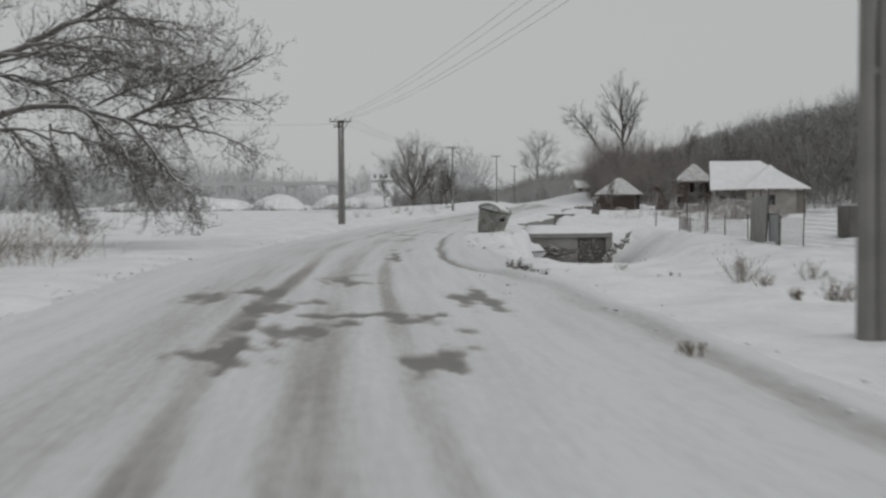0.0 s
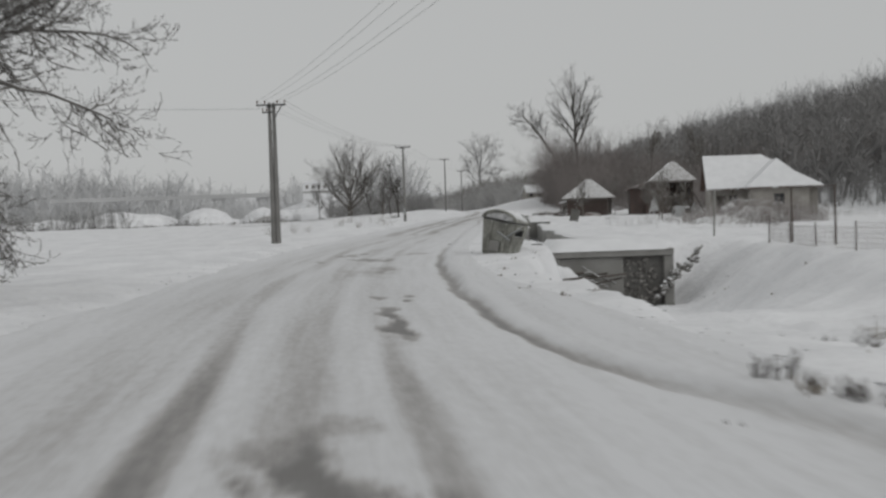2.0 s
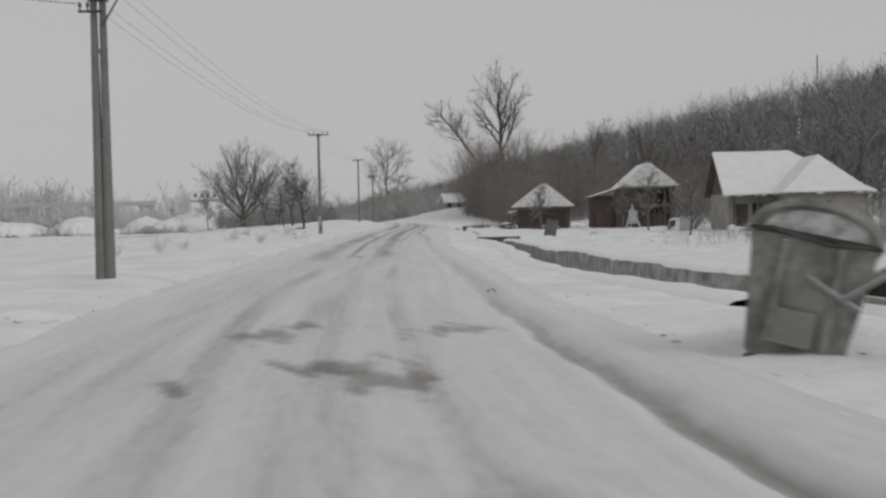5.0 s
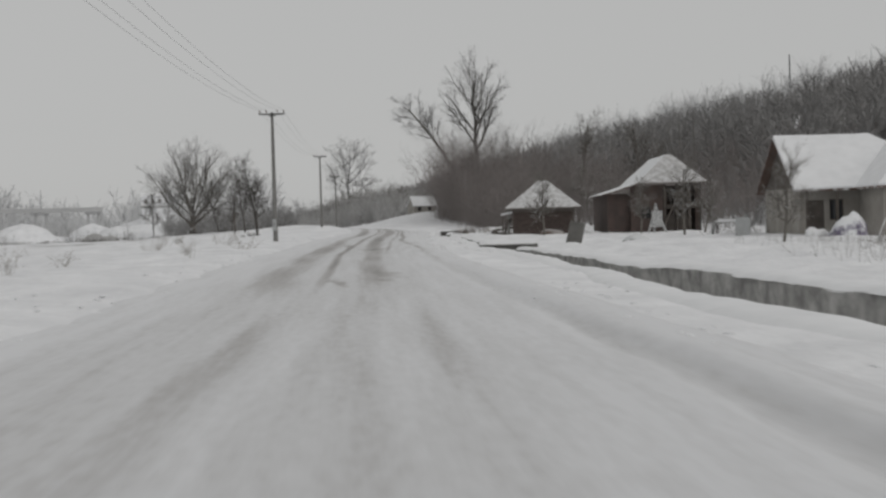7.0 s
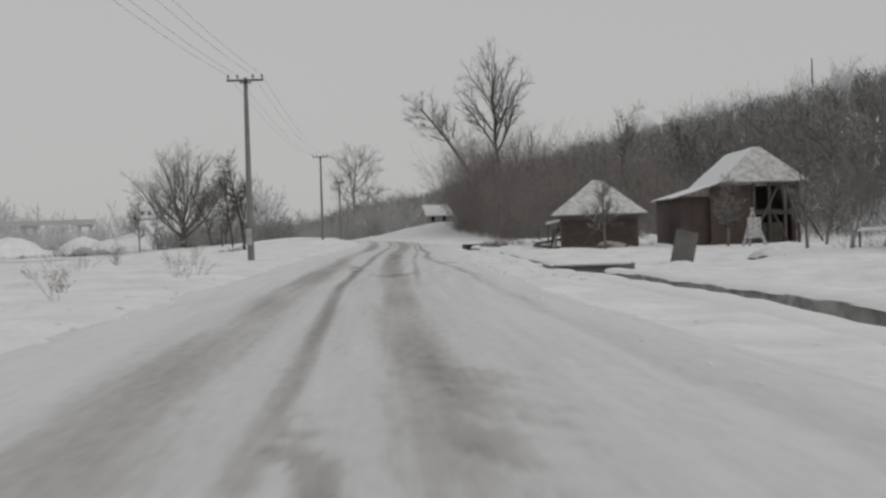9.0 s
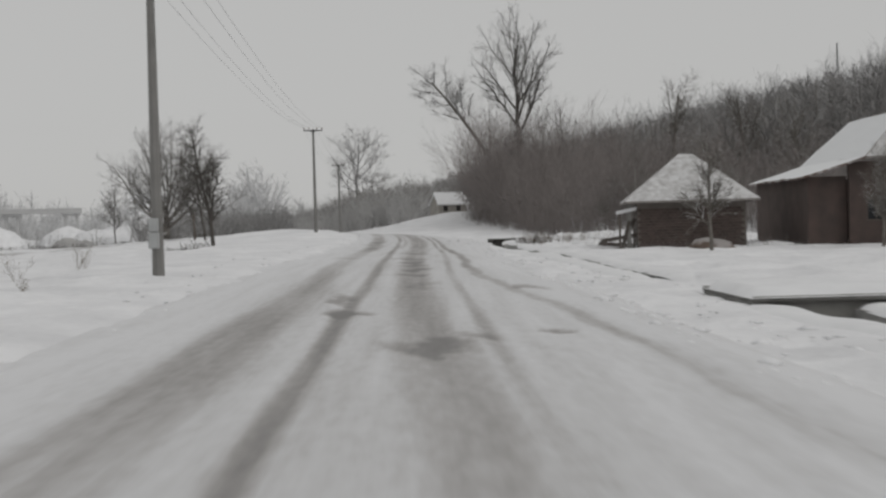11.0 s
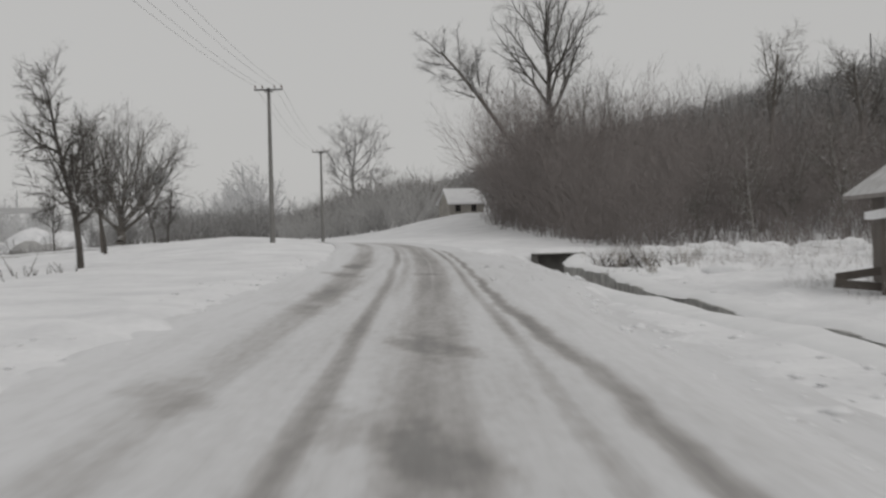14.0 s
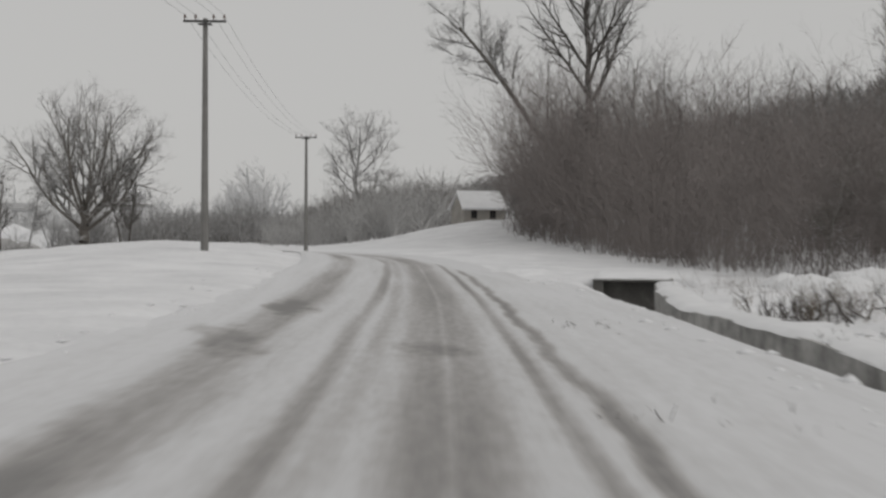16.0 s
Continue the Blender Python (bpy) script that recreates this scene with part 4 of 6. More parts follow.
pillar(17.8, 58.5, 1.2, 1.35, CONC_DARK, "meter_cabinet", "low grey cabinet behind the wire fence", "cabinet", 10)


gf = empty("yard_gateway", pose(13.0, 71.6, z_at(13.0, 71.6), 0, 0, -82), "rusty steel gateway of two posts and a thin top rail", "gateway")
for x in (0, 3.2):
    part("gate_post", bm_rod((x, 0, -.4), (x, 0, 2.05), .04, .035, 8), RUST, gf)
part("top_rail", bm_rod((-.1, 0, 2.02), (3.3, 0, 2.02), .02, n=6), RUST, gf)
for x, y, h in ((13.2, 83.4, 2.0),):
    gatep = part("yard_post", bm_box(-0.035, -0.035, -0.3, 0.035, 0.035, h, 0.008), CONC)
    gatep.matrix_world = pose(x, y, z_at(x, y), 0, 2, 5)
    tagged(gatep, "slim grey square post beside the yard entrance", "post", "yard entrance posts")


# ---- buildings ----
def roof_face(bm, pts, t=0.12):
    """A thick roof plane from its corners (counter-clockwise seen from above)."""
    top = [bm.verts.new(p) for p in pts]
    low = [bm.verts.new((p[0], p[1], p[2] - t)) for p in pts]
    bm.faces.new(top), bm.faces.new(low[::-1])
    n = len(pts)
    for i in range(n):
        bm.faces.new((low[i], low[(i + 1) % n], top[(i + 1) % n], top[i]))
    return bm


def roof_part(name, pts, material, parent, t=0.12, cuts=0, rough=0.0, seed=1, label=""):
    bm = roof_face(bmesh.new(), pts, t)
    if cuts:
        bmesh.ops.subdivide_edges(bm, edges=bm.edges[:], cuts=cuts, use_grid_fill=True)
        for v in bm.verts:
            v.co.z += rough * noise.noise(Vector((v.co.x * 0.9 + seed, v.co.y * 0.9, seed * 3.1)))
    bmesh.ops.recalc_face_normals(bm, faces=bm.faces)
    return part(name, bm, material, parent, label, smooth=False)


def wall_with_holes(x0, x1, z0, z1, t, holes):
    """A wall along local x at y = 0..t with rectangular holes (x0, z0, x1, z1) cut through."""
    bm = bmesh.new()
    gxs = sorted({x0, x1, *[h[0] for h in holes], *[h[2] for h in holes]})
    gzs = sorted({z0, z1, *[h[1] for h in holes], *[h[3] for h in holes]})
    solid = lambda i, j: not any(h[0] - 1e-6 <= gxs[i] and gxs[i + 1] <= h[2] + 1e-6 and h[1] - 1e-6 <= gzs[j] and gzs[j + 1] <= h[3] + 1e-6 for h in holes)
    vs = {}
    V = lambda i, j, y: vs.setdefault((i, j, y), bm.verts.new((gxs[i], y, gzs[j])))
    nx, nz = len(gxs) - 1, len(gzs) - 1
    for i in range(nx):
        for j in range(nz):
            if not solid(i, j):
                continue
            bm.faces.new((V(i, j, 0), V(i + 1, j, 0), V(i + 1, j + 1, 0), V(i, j + 1, 0)))
            bm.faces.new((V(i, j + 1, t), V(i + 1, j + 1, t), V(i + 1, j, t), V(i, j, t)))
            for di, dj, a, b in ((-1, 0, (i, j), (i, j + 1)), (1, 0, (i + 1, j + 1), (i + 1, j)), (0, -1, (i + 1, j), (i, j)), (0, 1, (i, j + 1), (i + 1, j + 1))):
                k, q = i + di, j + dj
                if not (0 <= k < nx and 0 <= q < nz) or not solid(k, q):
                    bm.faces.new((V(*a, 0), V(*b, 0), V(*b, t), V(*a, t)))
    bmesh.ops.recalc_face_normals(bm, faces=bm.faces)
    return bm


def window(parent, m, w, h, name="window"):
    f = bmesh.new()
    for a in ((-w / 2, 0, -w / 2 + 0.06, h), (w / 2 - 0.06, 0, w / 2, h), (-w / 2 + 0.06, 0, w / 2 - 0.06, 0.06), (-w / 2 + 0.06, h - 0.06, w / 2 - 0.06, h), (-0.025, 0.06, 0.025, h - 0.06)):
        box(f, a[0], 0.02, a[1], a[2], 0.09, a[3])
    wn = part(name, f, WOOD, parent, "wooden window frame")
    wn.matrix_local = m
    p = part("pane", bm_box(-w / 2 + 0.06, 0.05, 0.06, w / 2 - 0.06, 0.06, h - 0.06), GLASS, wn, "dark glass pane")
    return wn


def planks(parent, m, w, h, n, name="plank", t=0.025, mat_=None, rg=None):
    rg = rg or rng0
    step_ = w / n
    me = None
    for i in range(n):
        bm = bm_box(-step_ / 2 + 0.006, 0, 0, step_ / 2 - 0.006, t, h, 0.003)
        if me is None:
            ob = part(name, bm, mat_ or WOOD, parent)
            me = ob.data
        else:
            bm.free()
            ob = new(name, me)
            ob.parent = parent
        ob.matrix_local = m @ pose(-w / 2 + (i + 0.5) * step_, rg.uniform(0, 0.008), rg.uniform(-0.03, 0.0), 0, 0, 0)


def house_main():
    # local x along the front eave, local y to the back
    h = empty("house", pose(30.5, 153.2, -0.1, 0, 0, -10), "plastered village house with a thick snow-covered tiled roof", "house")
    L, D, E, R = 10.2, 9.4, 2.8, 5.9
    part("front_wall", wall_with_holes(0.0, L - 0.2, 0, E, 0.3, [(0.5, 0.0, 1.4, 2.05), (1.7, 0.9, 2.5, 2.1)]), PLASTER, h).matrix_local = pose(0, 0.55, 0)
    part("gable_wall", bm_box(0, 0.852, 0, 0.3, D - 0.6, E), PLASTER, h)
    part("side_wall", bm_box(L - 0.5, 0.852, 0, L - 0.2, D - 0.6, E), PLASTER, h)
    part("back_wall", bm_box(0, D - 0.598, 0, L - 0.2, D - 0.3, E), PLASTER, h)
    part("floor_slab", bm_box(-0.15, 0.3, -0.3, L, D - 0.2, 0.0, 0.01), CONC, h)
    window(h, pose(2.1, 0.57, 0.9), 0.8, 1.2)
    part("door", bm_box(0.53, 0.6, 0.02, 1.37, 0.66, 2.03, 0.005), WOOD, h, "dark wooden door")
    for k in range(30):
        y0 = 0.3 + k * (D - 0.6) / 30
        ym = y0 + (D - 0.6) / 60
        top = E + (R - E) * (1 - abs(ym - D / 2) / (D / 2)) - 0.2
        if top > E + 0.02:
            part("gable_board", bm_box(0.02, y0 + 0.006, E + 0.005, 0.06, y0 + (D - 0.6) / 30 - 0.006, top), WOOD, h)
    rid = 5.2
    roof_part("roof_front", [(-0.5, -0.15, E - 0.12), (L + 0.3, -0.15, E - 0.12), (rid, D / 2, R), (-0.5, D / 2, R)], TILE, h)
    roof_part("roof_back", [(-0.5, D / 2 + 0.003, R), (rid, D / 2 + 0.003, R), (L + 0.3, D + 0.15, E - 0.12), (-0.5, D + 0.15, E - 0.12)], TILE, h)
    roof_part("roof_hip", [(L + 0.305, -0.13, E - 0.12), (L + 0.305, D + 0.13, E - 0.12), (rid + 0.005, D / 2, R)], TILE, h)
    roof_part("roof_snow", [(-0.46, -0.2, E - 0.02), (L + 0.3, -0.2, E - 0.02), (rid, D / 2, R + 0.12), (-0.46, D / 2, R + 0.12)], SNOW_CAP, h, 0.1, 6, 0.05, 2, "even snow on the roof")
    # wing towards the road with a hip roof of its own
    x0, x1, y0 = 3.0, 9.0, -4.2
    xm, yr, zr = 6.0, -1.6, 5.3
    part("wing_wall", wall_with_holes(x0 + 0.4, x1 - 0.4, 0, E - 0.05, 0.3, [(5.4, 0.95, 6.4, 2.1)]), PLASTER, h).matrix_local = pose(0, y0 + 0.4, 0)
    window(h, pose(5.9, y0 + 0.42, 0.95), 1.0, 1.15)
    for xx in (x0 + 0.4, x1 - 0.7):
        part("wing_side_wall", bm_box(xx, y0 + 0.702, 0, xx + 0.3, 0.548, E - 0.05), PLASTER, h)
    ye = 4.0
    planes = [("wing_roof_front", [(x0, y0, E - 0.1), (x1, y0, E - 0.1), (xm, yr, zr)]), ("wing_roof_left", [(x0 - 0.003, y0 + 0.02, E - 0.1), (xm - 0.003, yr, zr), (xm - 0.003, ye, zr), (x0 - 0.003, 0.4, E - 0.1)]),
              ("wing_roof_right", [(x1 + 0.003, y0 + 0.02, E - 0.1), (x1 + 0.003, 0.4, E - 0.1), (xm + 0.003, ye, zr), (xm + 0.003, yr, zr)])]
    for k, (nm, pts) in enumerate(planes):
        roof_part(nm, pts, TILE, h)
        roof_part("roof_snow", [(p[0], p[1] - 0.03, p[2] + 0.11) for p in pts], SNOW_CAP, h, 0.09, 5, 0.04, 5 + k, "even snow on the wing roof")
    for x in (0.3, 2.0):
        part("porch_post", bm_box(x - 0.07, -0.05, 0, x + 0.07, 0.09, E - 0.15, 0.01), WOOD, h)
    return h


house_main()


def hip_roof(parent, x0, x1, y0, y1, e, r, rx0, rx1, ry, tile, snow_h=0.06, seed=1, low_left=None):
    """Four roof planes and a thin uneven snow cover over them."""
    zl = e if low_left is None else low_left
    A, B, C, Dd = (x0, y0, zl if low_left is not None else e), (x1, y0, e), (x1, y1, e), (x0, y1, zl if low_left is not None else e)
    P, Q = (rx0, ry, r), (rx1, ry, r)
    for nm, pts, k in (("roof_front", [A, B, Q, P], 0), ("roof_back", [P, Q, C, Dd], 1), ("roof_left", [A, P, Dd], 2), ("roof_right", [B, C, Q], 3)):
        roof_part(nm, [(p[0], p[1], p[2]) for p in pts], tile, parent, 0.1, 5, 0.04, seed + k)


def hut():
    h = empty("hut", pose(24.8, 192.3, -0.15, 0, 0, -14), "small square brick hut with a snow-dusted pyramid tile roof", "hut")
    s, e = 2.55, 2.5
    part("front_wall", bm_box(-s, -s, 0, s, -s + 0.25, e), MORTAR, h)
    part("back_wall", bm_box(-s, s - 0.25, 0, s, s, e), MORTAR, h)
    part("right_wall", bm_box(s - 0.25, -s + 0.252, 0, s, s - 0.252, e), MORTAR, h)
    part("left_wall", wall_with_holes(-s + 0.252, s - 0.252, 0, e, 0.25, [(-0.9, 0.0, 0.0, 1.9)]), MORTAR, h).matrix_local = pose(-s, 0, 0, 0, 0, 0) @ Matrix.Rotation(radians(-90), 4, 'Z')
    planks(h, pose(-s - 0.03, 0.45, 0.02, 0, 0, -90), 0.9, 1.85, 5, "door_plank")
    hip_roof(h, -3.15, 3.15, -3.15, 3.15, e - 0.05, 4.75, -0.35, 0.35, 0.0, TILE_THIN, seed=11)
    roof_part("side_canopy", [(-3.5, -2.5, 2.0), (-2.58, -2.5, 2.2), (-2.58, -1.1, 2.2), (-3.5, -1.1, 2.0)], SNOW_CAP, h, .16, 3, .05, 9, "low side canopy under thick snow")
    part("canopy_post", bm_box(-3.42, -2.4, 0, -3.32, -2.3, 1.87, .008), WOOD, h)
    part("soffit", bm_box(-2.9, -2.9, e + 0.001, 2.9, 2.9, e + 0.05), WOOD, h)
    for y in (-2.2, -1.0):
        part("corner_post", bm_box(-3.0, y - .09, 0, -2.82, y + .09, e - .02, .01), CONC, h, "pale grey post under the eave")
    # brick courses on the front face
    bm = bm_box(-0.12, 0, -0.028, 0.12, 0.03, 0.028, 0.004)
    first = part("brick", bm, BRICK, h)
    first.matrix_local = pose(-s + 0.13, -s - 0.018, 0.06)
    rows = int(e / 0.14)
    for r in range(rows):
        for c in range(20):
            if r == 0 and c == 0:
                continue
            x = -s + 0.13 + c * 0.257 + (0.128 if r % 2 else 0)
            if x > s - 0.1 or r * 20 + c > 298:
                continue
            b = new("brick", first.data)
            b.parent = h
            b.matrix_local = pose(x, -s - 0.018 + rng0.uniform(-0.004, 0.004), 0.06 + r * 0.14, 0, 0, 0) @ Matrix.Diagonal((1, 1, 2.2, 1))
    first.matrix_local = first.matrix_local @ Matrix.Diagonal((1, 1, 2.2, 1))
    return h


TILE_THIN = mat("roof_tile_thin_snow", (0.27, 0.25, 0.235), (0.19, 0.175, 0.165), 0.9, 1.6, 12, 0.5, snow=0.8, snow_low=0.5, snow_scale=3.2, snow_soft=0.8)
hut()


def barn():
    # local origin at the low front corner of the roof, local y along the ridge
    h = empty("barn", pose(28.6, 187.0, -0.1, 0, 0, -9), "open brick and timber barn with a kinked snow-covered tile roof", "barn")
    Y1 = 11.5
    planes = [("lean_to_roof", [(0, 0, 3.3), (2.8, 0, 4.15), (2.8, Y1, 4.15), (0, Y1, 3.3)]), ("roof_left", [(2.803, 0, 4.15), (5.5, 2.3, 6.5), (5.5, Y1, 6.5), (2.803, Y1, 4.15)]),
              ("roof_front", [(2.81, -0.1, 4.15), (8.4, -0.1, 4.15), (5.9, 2.3, 6.5), (5.5, 2.297, 6.5)]), ("roof_right", [(8.403, -0.1, 4.15), (8.403, Y1, 4.15), (5.9, Y1, 6.5), (5.903, 2.3, 6.5)]),
              ("roof_top", [(5.503, 2.31, 6.5), (5.9, 2.31, 6.5), (5.9, Y1, 6.5), (5.503, Y1, 6.5)])]
    for k, (nm, pts) in enumerate(planes):
        roof_part(nm, pts, TILE if k < 2 else TILE_THIN, h, 0.1, 5, 0.05, 23 + k)
    part("brick_wall", wall_with_holes(2.2, 4.9, 0, 3.95, 0.28, [(3.0, 1.2, 3.9, 2.2)]), BRICK, h).matrix_local = pose(0, 0.5, 0)
    part("lean_to_wall", bm_box(0.4, 0.9, 0, 2.19, 1.1, 3.3), BRICK, h)
    part("left_wall", bm_box(0.4, 1.102, 0, 0.65, Y1 - 0.4, 3.3), BRICK, h)
    part("back_wall", bm_box(0.4, Y1 - 0.398, 0, 8.0, Y1 - 0.1, 3.4), BRICK, h)
    part("right_wall", bm_box(7.7, 1.6, 0, 7.98, Y1 - 0.4, 3.95), BRICK, h)
    part("loft_floor", bm_box(4.9, 0.7, 2.2, 7.69, Y1 - 0.5, 2.35), WOOD, h)
    part("stall_wall", bm_box(5.0, 4.0, 0, 7.69, 4.2, 3.95), BRICK, h)
    for x in (5.0, 6.0, 7.0, 7.85):
        part("post", bm_box(x - 0.09, 0.4, 0, x + 0.09, 0.58, 4.07, 0.01), WOOD, h)
    part("beam", bm_box(4.9, 0.34, 2.0, 8.0, 0.39, 2.2, 0.005), WOOD, h)
    for a, b in (((4.6, 0.1), (6.3, 3.6)), ((7.2, 3.95), (9.2, 0.2)), ((6.2, 2.1), (7.0, 0.1))):
        part("strut", bm_rod((a[0], 0.2, a[1]), (b[0], -0.2, b[1]), 0.07, n=6), WOOD, h)
    planks(h, pose(6.0, 0.6, 0.0), 1.8, 1.5, 9, "plank")
    window(h, pose(3.45, 0.52, 1.2), 0.9, 1.0)
    return h


barn()
tp = empty("timber_tripod", pose(30.0, 178.0, z_at(30, 178), 0, 0, 0), "three frosted pale timbers leaning together before the barn", "tripod")
for dx, dy in ((-.75, -.3), (.8, -.2), (.05, .7)):
    part("timber", bm_rod((dx, dy, -.1), (dx * -.08, dy * -.08, 2.3), .1, .075, 7), FROST_SHEET, tp)
part("board", bm_box(-.42, -.32, .55, .4, -.26, 1.75, .01), FROST_SHEET, tp, "frosted board nailed across the timbers")


def far_house():
    z = z_at(31, 309)
    h = empty("far_house", pose(31.7, 309, z + 0.1, 0, 0, 8) @ Matrix.Diagonal((.86, .86, .86, 1)), "small distant house with a white snowy roof among bushes", "house")
    part("wall", wall_with_holes(-2.3, 2.3, 0, 1.9, 0.25, [(-1.5, 0.7, -0.8, 1.6), (0.6, 0.7, 1.3, 1.6)]), PLASTER, h)
    for x in (-1.15, 0.95):
        window(h, pose(x, 0.02, 0.7), 0.7, 0.9)
    part("side_wall", bm_box(-2.3, 0.252, 0, -2.05, 4.5, 1.9), PLASTER, h)
    part("side_wall", bm_box(2.05, 0.252, 0, 2.3, 4.5, 1.9), PLASTER, h)
    part("back_wall", bm_box(-2.3, 4.502, 0, 2.3, 4.75, 1.9), PLASTER, h)
    roof_part("roof", [(-2.6, -0.4, 1.75), (2.6, -0.4, 1.75), (2.4, 2.4, 3.6), (-2.4, 2.4, 3.6)], SNOW_CAP, h)
    roof_part("roof_back", [(-2.4, 2.403, 3.6), (2.4, 2.403, 3.6), (2.6, 5.2, 1.75), (-2.6, 5.2, 1.75)], SNOW_CAP, h)
    roof_part("roof_snow", [(-2.6, -0.45, 1.86), (2.6, -0.45, 1.86), (2.4, 2.4, 3.74), (-2.4, 2.4, 3.74)], SNOW_CAP, h, 0.1, 4, 0.04, 3)
    for x in (-2.295, 2.095):
        bm = bmesh.new()
        tri = [(0.1, 1.9), (4.6, 1.9), (2.4, 3.3)]
        fa, fb = [bm.verts.new((x, y, z)) for y, z in tri], [bm.verts.new((x + 0.2, y, z)) for y, z in tri]
        bm.faces.new(fa[::-1]), bm.faces.new(fb)
        for k in range(3):
            bm.faces.new((fa[k], fa[(k + 1) % 3], fb[(k + 1) % 3], fb[k]))
        bmesh.ops.recalc_face_normals(bm, faces=bm.faces)
        part("gable", bm, PLASTER, h)


far_house()

for k, (dx, dz, L, r1, r2) in enumerate(((-3.2, .55, 2.2, 8, -12), (-3.5, .2, 1.8, -6, 10), (-2.9, .9, 1.2, 62, 20), (-3.1, .6, 1.5, 75, -8))):
    q = part("leaning_plank", bm_box(-L / 2, -.03, -.09, L / 2, .03, .09, .008), WOOD)
    q.matrix_world = pose(24.8, 192.3, z_at(24.8, 192.3), 0, 0, -14) @ pose(dx, -1.9 - .12 * k, dz, 0, -r1, r2)
    tagged(q, "dark weathered plank leaning by the hut's corner", "plank", "hut planks")

# ---- yard things ----
st = part("stone_slab", bm_box(-0.42, -0.08, -0.2, 0.42, 0.08, 1.22, 0.03), CONC_DARK)
st.matrix_world = pose(17.0, 152.5, z_at(17.0, 152.5), -6, 13, -12)
tagged(st, "leaning grey stone slab standing in the snow", "stone slab")
lump("earth_mound", 21.0, 154.0, 0.75, 0.42, DIRT, "low dark earth mound poking through snow", "mound", "bare mounds", 5, sink=0)


def arch_tube(bm, m, w, h, r=0.03, n=14):
    pts = [m @ Vector((-w / 2 * math.cos(t), 0, h * math.sin(t))) for t in np.linspace(0, math.pi, n)]
    for a, b in zip(pts[:-1], pts[1:]):
        rod(bm, a, b, r, n=6)
    return bm


for k in range(4):
    x, y = 29.3 + 0.75 * k, 138.6 - 1.3 * k
    ob = part("hoop", arch_tube(bmesh.new(), Matrix(), 4.6 + .3 * (k % 2), 1.8 - .12 * k, 0.045), PALE_PIPE)
    ob.matrix_world = pose(x, y, z_at(x, y) - 0.05, 0, 6 * (k % 2), 24 + 9 * k)
    tagged(ob, "bent pale hoop of a bare tunnel frame dusted with snow", "hoop", "tunnel hoops")


def bench_table(x, y, w, rz, label):
    t = empty("yard_table", pose(x, y, z_at(x, y), 0, 0, rz), label, "table")
    part("tabletop", bm_box(-w / 2, -0.4, 0.72, w / 2, 0.4, 0.77, 0.01), PLASTIC, t)
    for sx in (-1, 1):
        for sy in (-1, 1):
            part("leg", bm_box(sx * (w / 2 - 0.08) - 0.03, sy * 0.32 - 0.03, -0.1, sx * (w / 2 - 0.08) + 0.03, sy * 0.32 + 0.03, 0.72, 0.004), WOOD, t)
    part("snow_cover", snow_slab(bmesh.new(), -w / 2, -0.4, w / 2, 0.4, 0.77, 0.16, rng0, 8, 4, 0.02), SNOW_CAP, t, "rounded snow", True)


bench_table(29.6, 162.0, 1.7, -30, "pale yard table buried under a cushion of snow")
cb = part("white_cabinet", bm_box(-0.42, -0.32, -0.1, 0.42, 0.32, 1.1, 0.02), PLASTIC)
cb.matrix_world = pose(27.95, 155.7, z_at(27.95, 155.7), 0, 3, -24)
tagged(cb, "discarded white cabinet standing in the snowy yard", "cabinet")
lump("snow_heap", 29.3, 148.8, 0.8, 0.7, SNOW_CAP, "rounded heap under snow beside the porch", "heap", "", 8)
lump("tarpaulin", 30.7, 147.8, 1.15, 1.6, PURPLE, "violet tarpaulin heap beside the porch", "heap", "", 9)


for k, (x, y, L, tilt, rz) in enumerate(((30.9, 163.2, 1.5, 62, 10), (31.4, 163.5, 1.2, 48, -20), (28.9, 163.0, 1.0, 75, 30))):
    q = part("loose_board", bm_box(-L / 2, -.02, -.16, L / 2, .02, .16, .006), FROST_SHEET)
    q.matrix_world = pose(x, y, z_at(x, y) + .42 * L, 0, -tilt, rz)
    tagged(q, "pale frosted board leaning in the yard clutter", "board", "yard boards")


# ---- bare trees ----
def tree(name, x, y, seed, spec, material, label, group="", trunk_levels=1, lean=(0, 0, 1), length=4.0, radius=0.2, rz=0, stems=1, spread=0.25, sides=(6, 2), kind="", crown_mat=None, base=None, crown=None, thin=1.0):
    rg = np.random.default_rng(seed)
    t = empty(name, pose(x, y, z_at(x, y) if base is None else base, 0, 0, rz), label, "tree", group, kind)
    st_, dr_ = [], []
    for k in range(stems):
        a = 6.283 * (k + rg.random() * 0.5) / max(stems, 1)
        off_ = spread if stems > 1 else 0
        st_.append((0.12 * math.cos(a) * (stems > 1), 0.12 * math.sin(a) * (stems > 1), -0.25))
        dr_.append((lean[0] + off_ * math.cos(a), lean[1] + off_ * math.sin(a), lean[2]))
    lens = length * rg.uniform(0.85, 1.15, stems) if stems > 1 else np.array([length])
    made = grow(rg, st_, dr_, lens, np.full(stems, radius), spec)
    if crown:
        # keep to a rounded outline: (half width, half height, middle's height)
        rx, rz_, zc = crown
        for k in range(1, len(made)):
            p = made[k][1]
            q = (p[:, 0] - lean[0] * zc) ** 2 / rx ** 2 + p[:, 1] ** 2 / rx ** 2 + (p[:, 2] - zc) ** 2 / rz_ ** 2
            keep = q < rg.uniform(.85, 1.1, len(p))
            made[k] = tuple(v[keep] for v in made[k])
    for k in range(2, len(made)):
        made[k] = (made[k][0], made[k][1], made[k][2] * thin, made[k][3] * thin)
    tubes("trunk", joined(made[:trunk_levels]), material, t, sides[0])
    tubes("crown", joined(made[trunk_levels:]), crown_mat or material, t, sides[1])
    return t


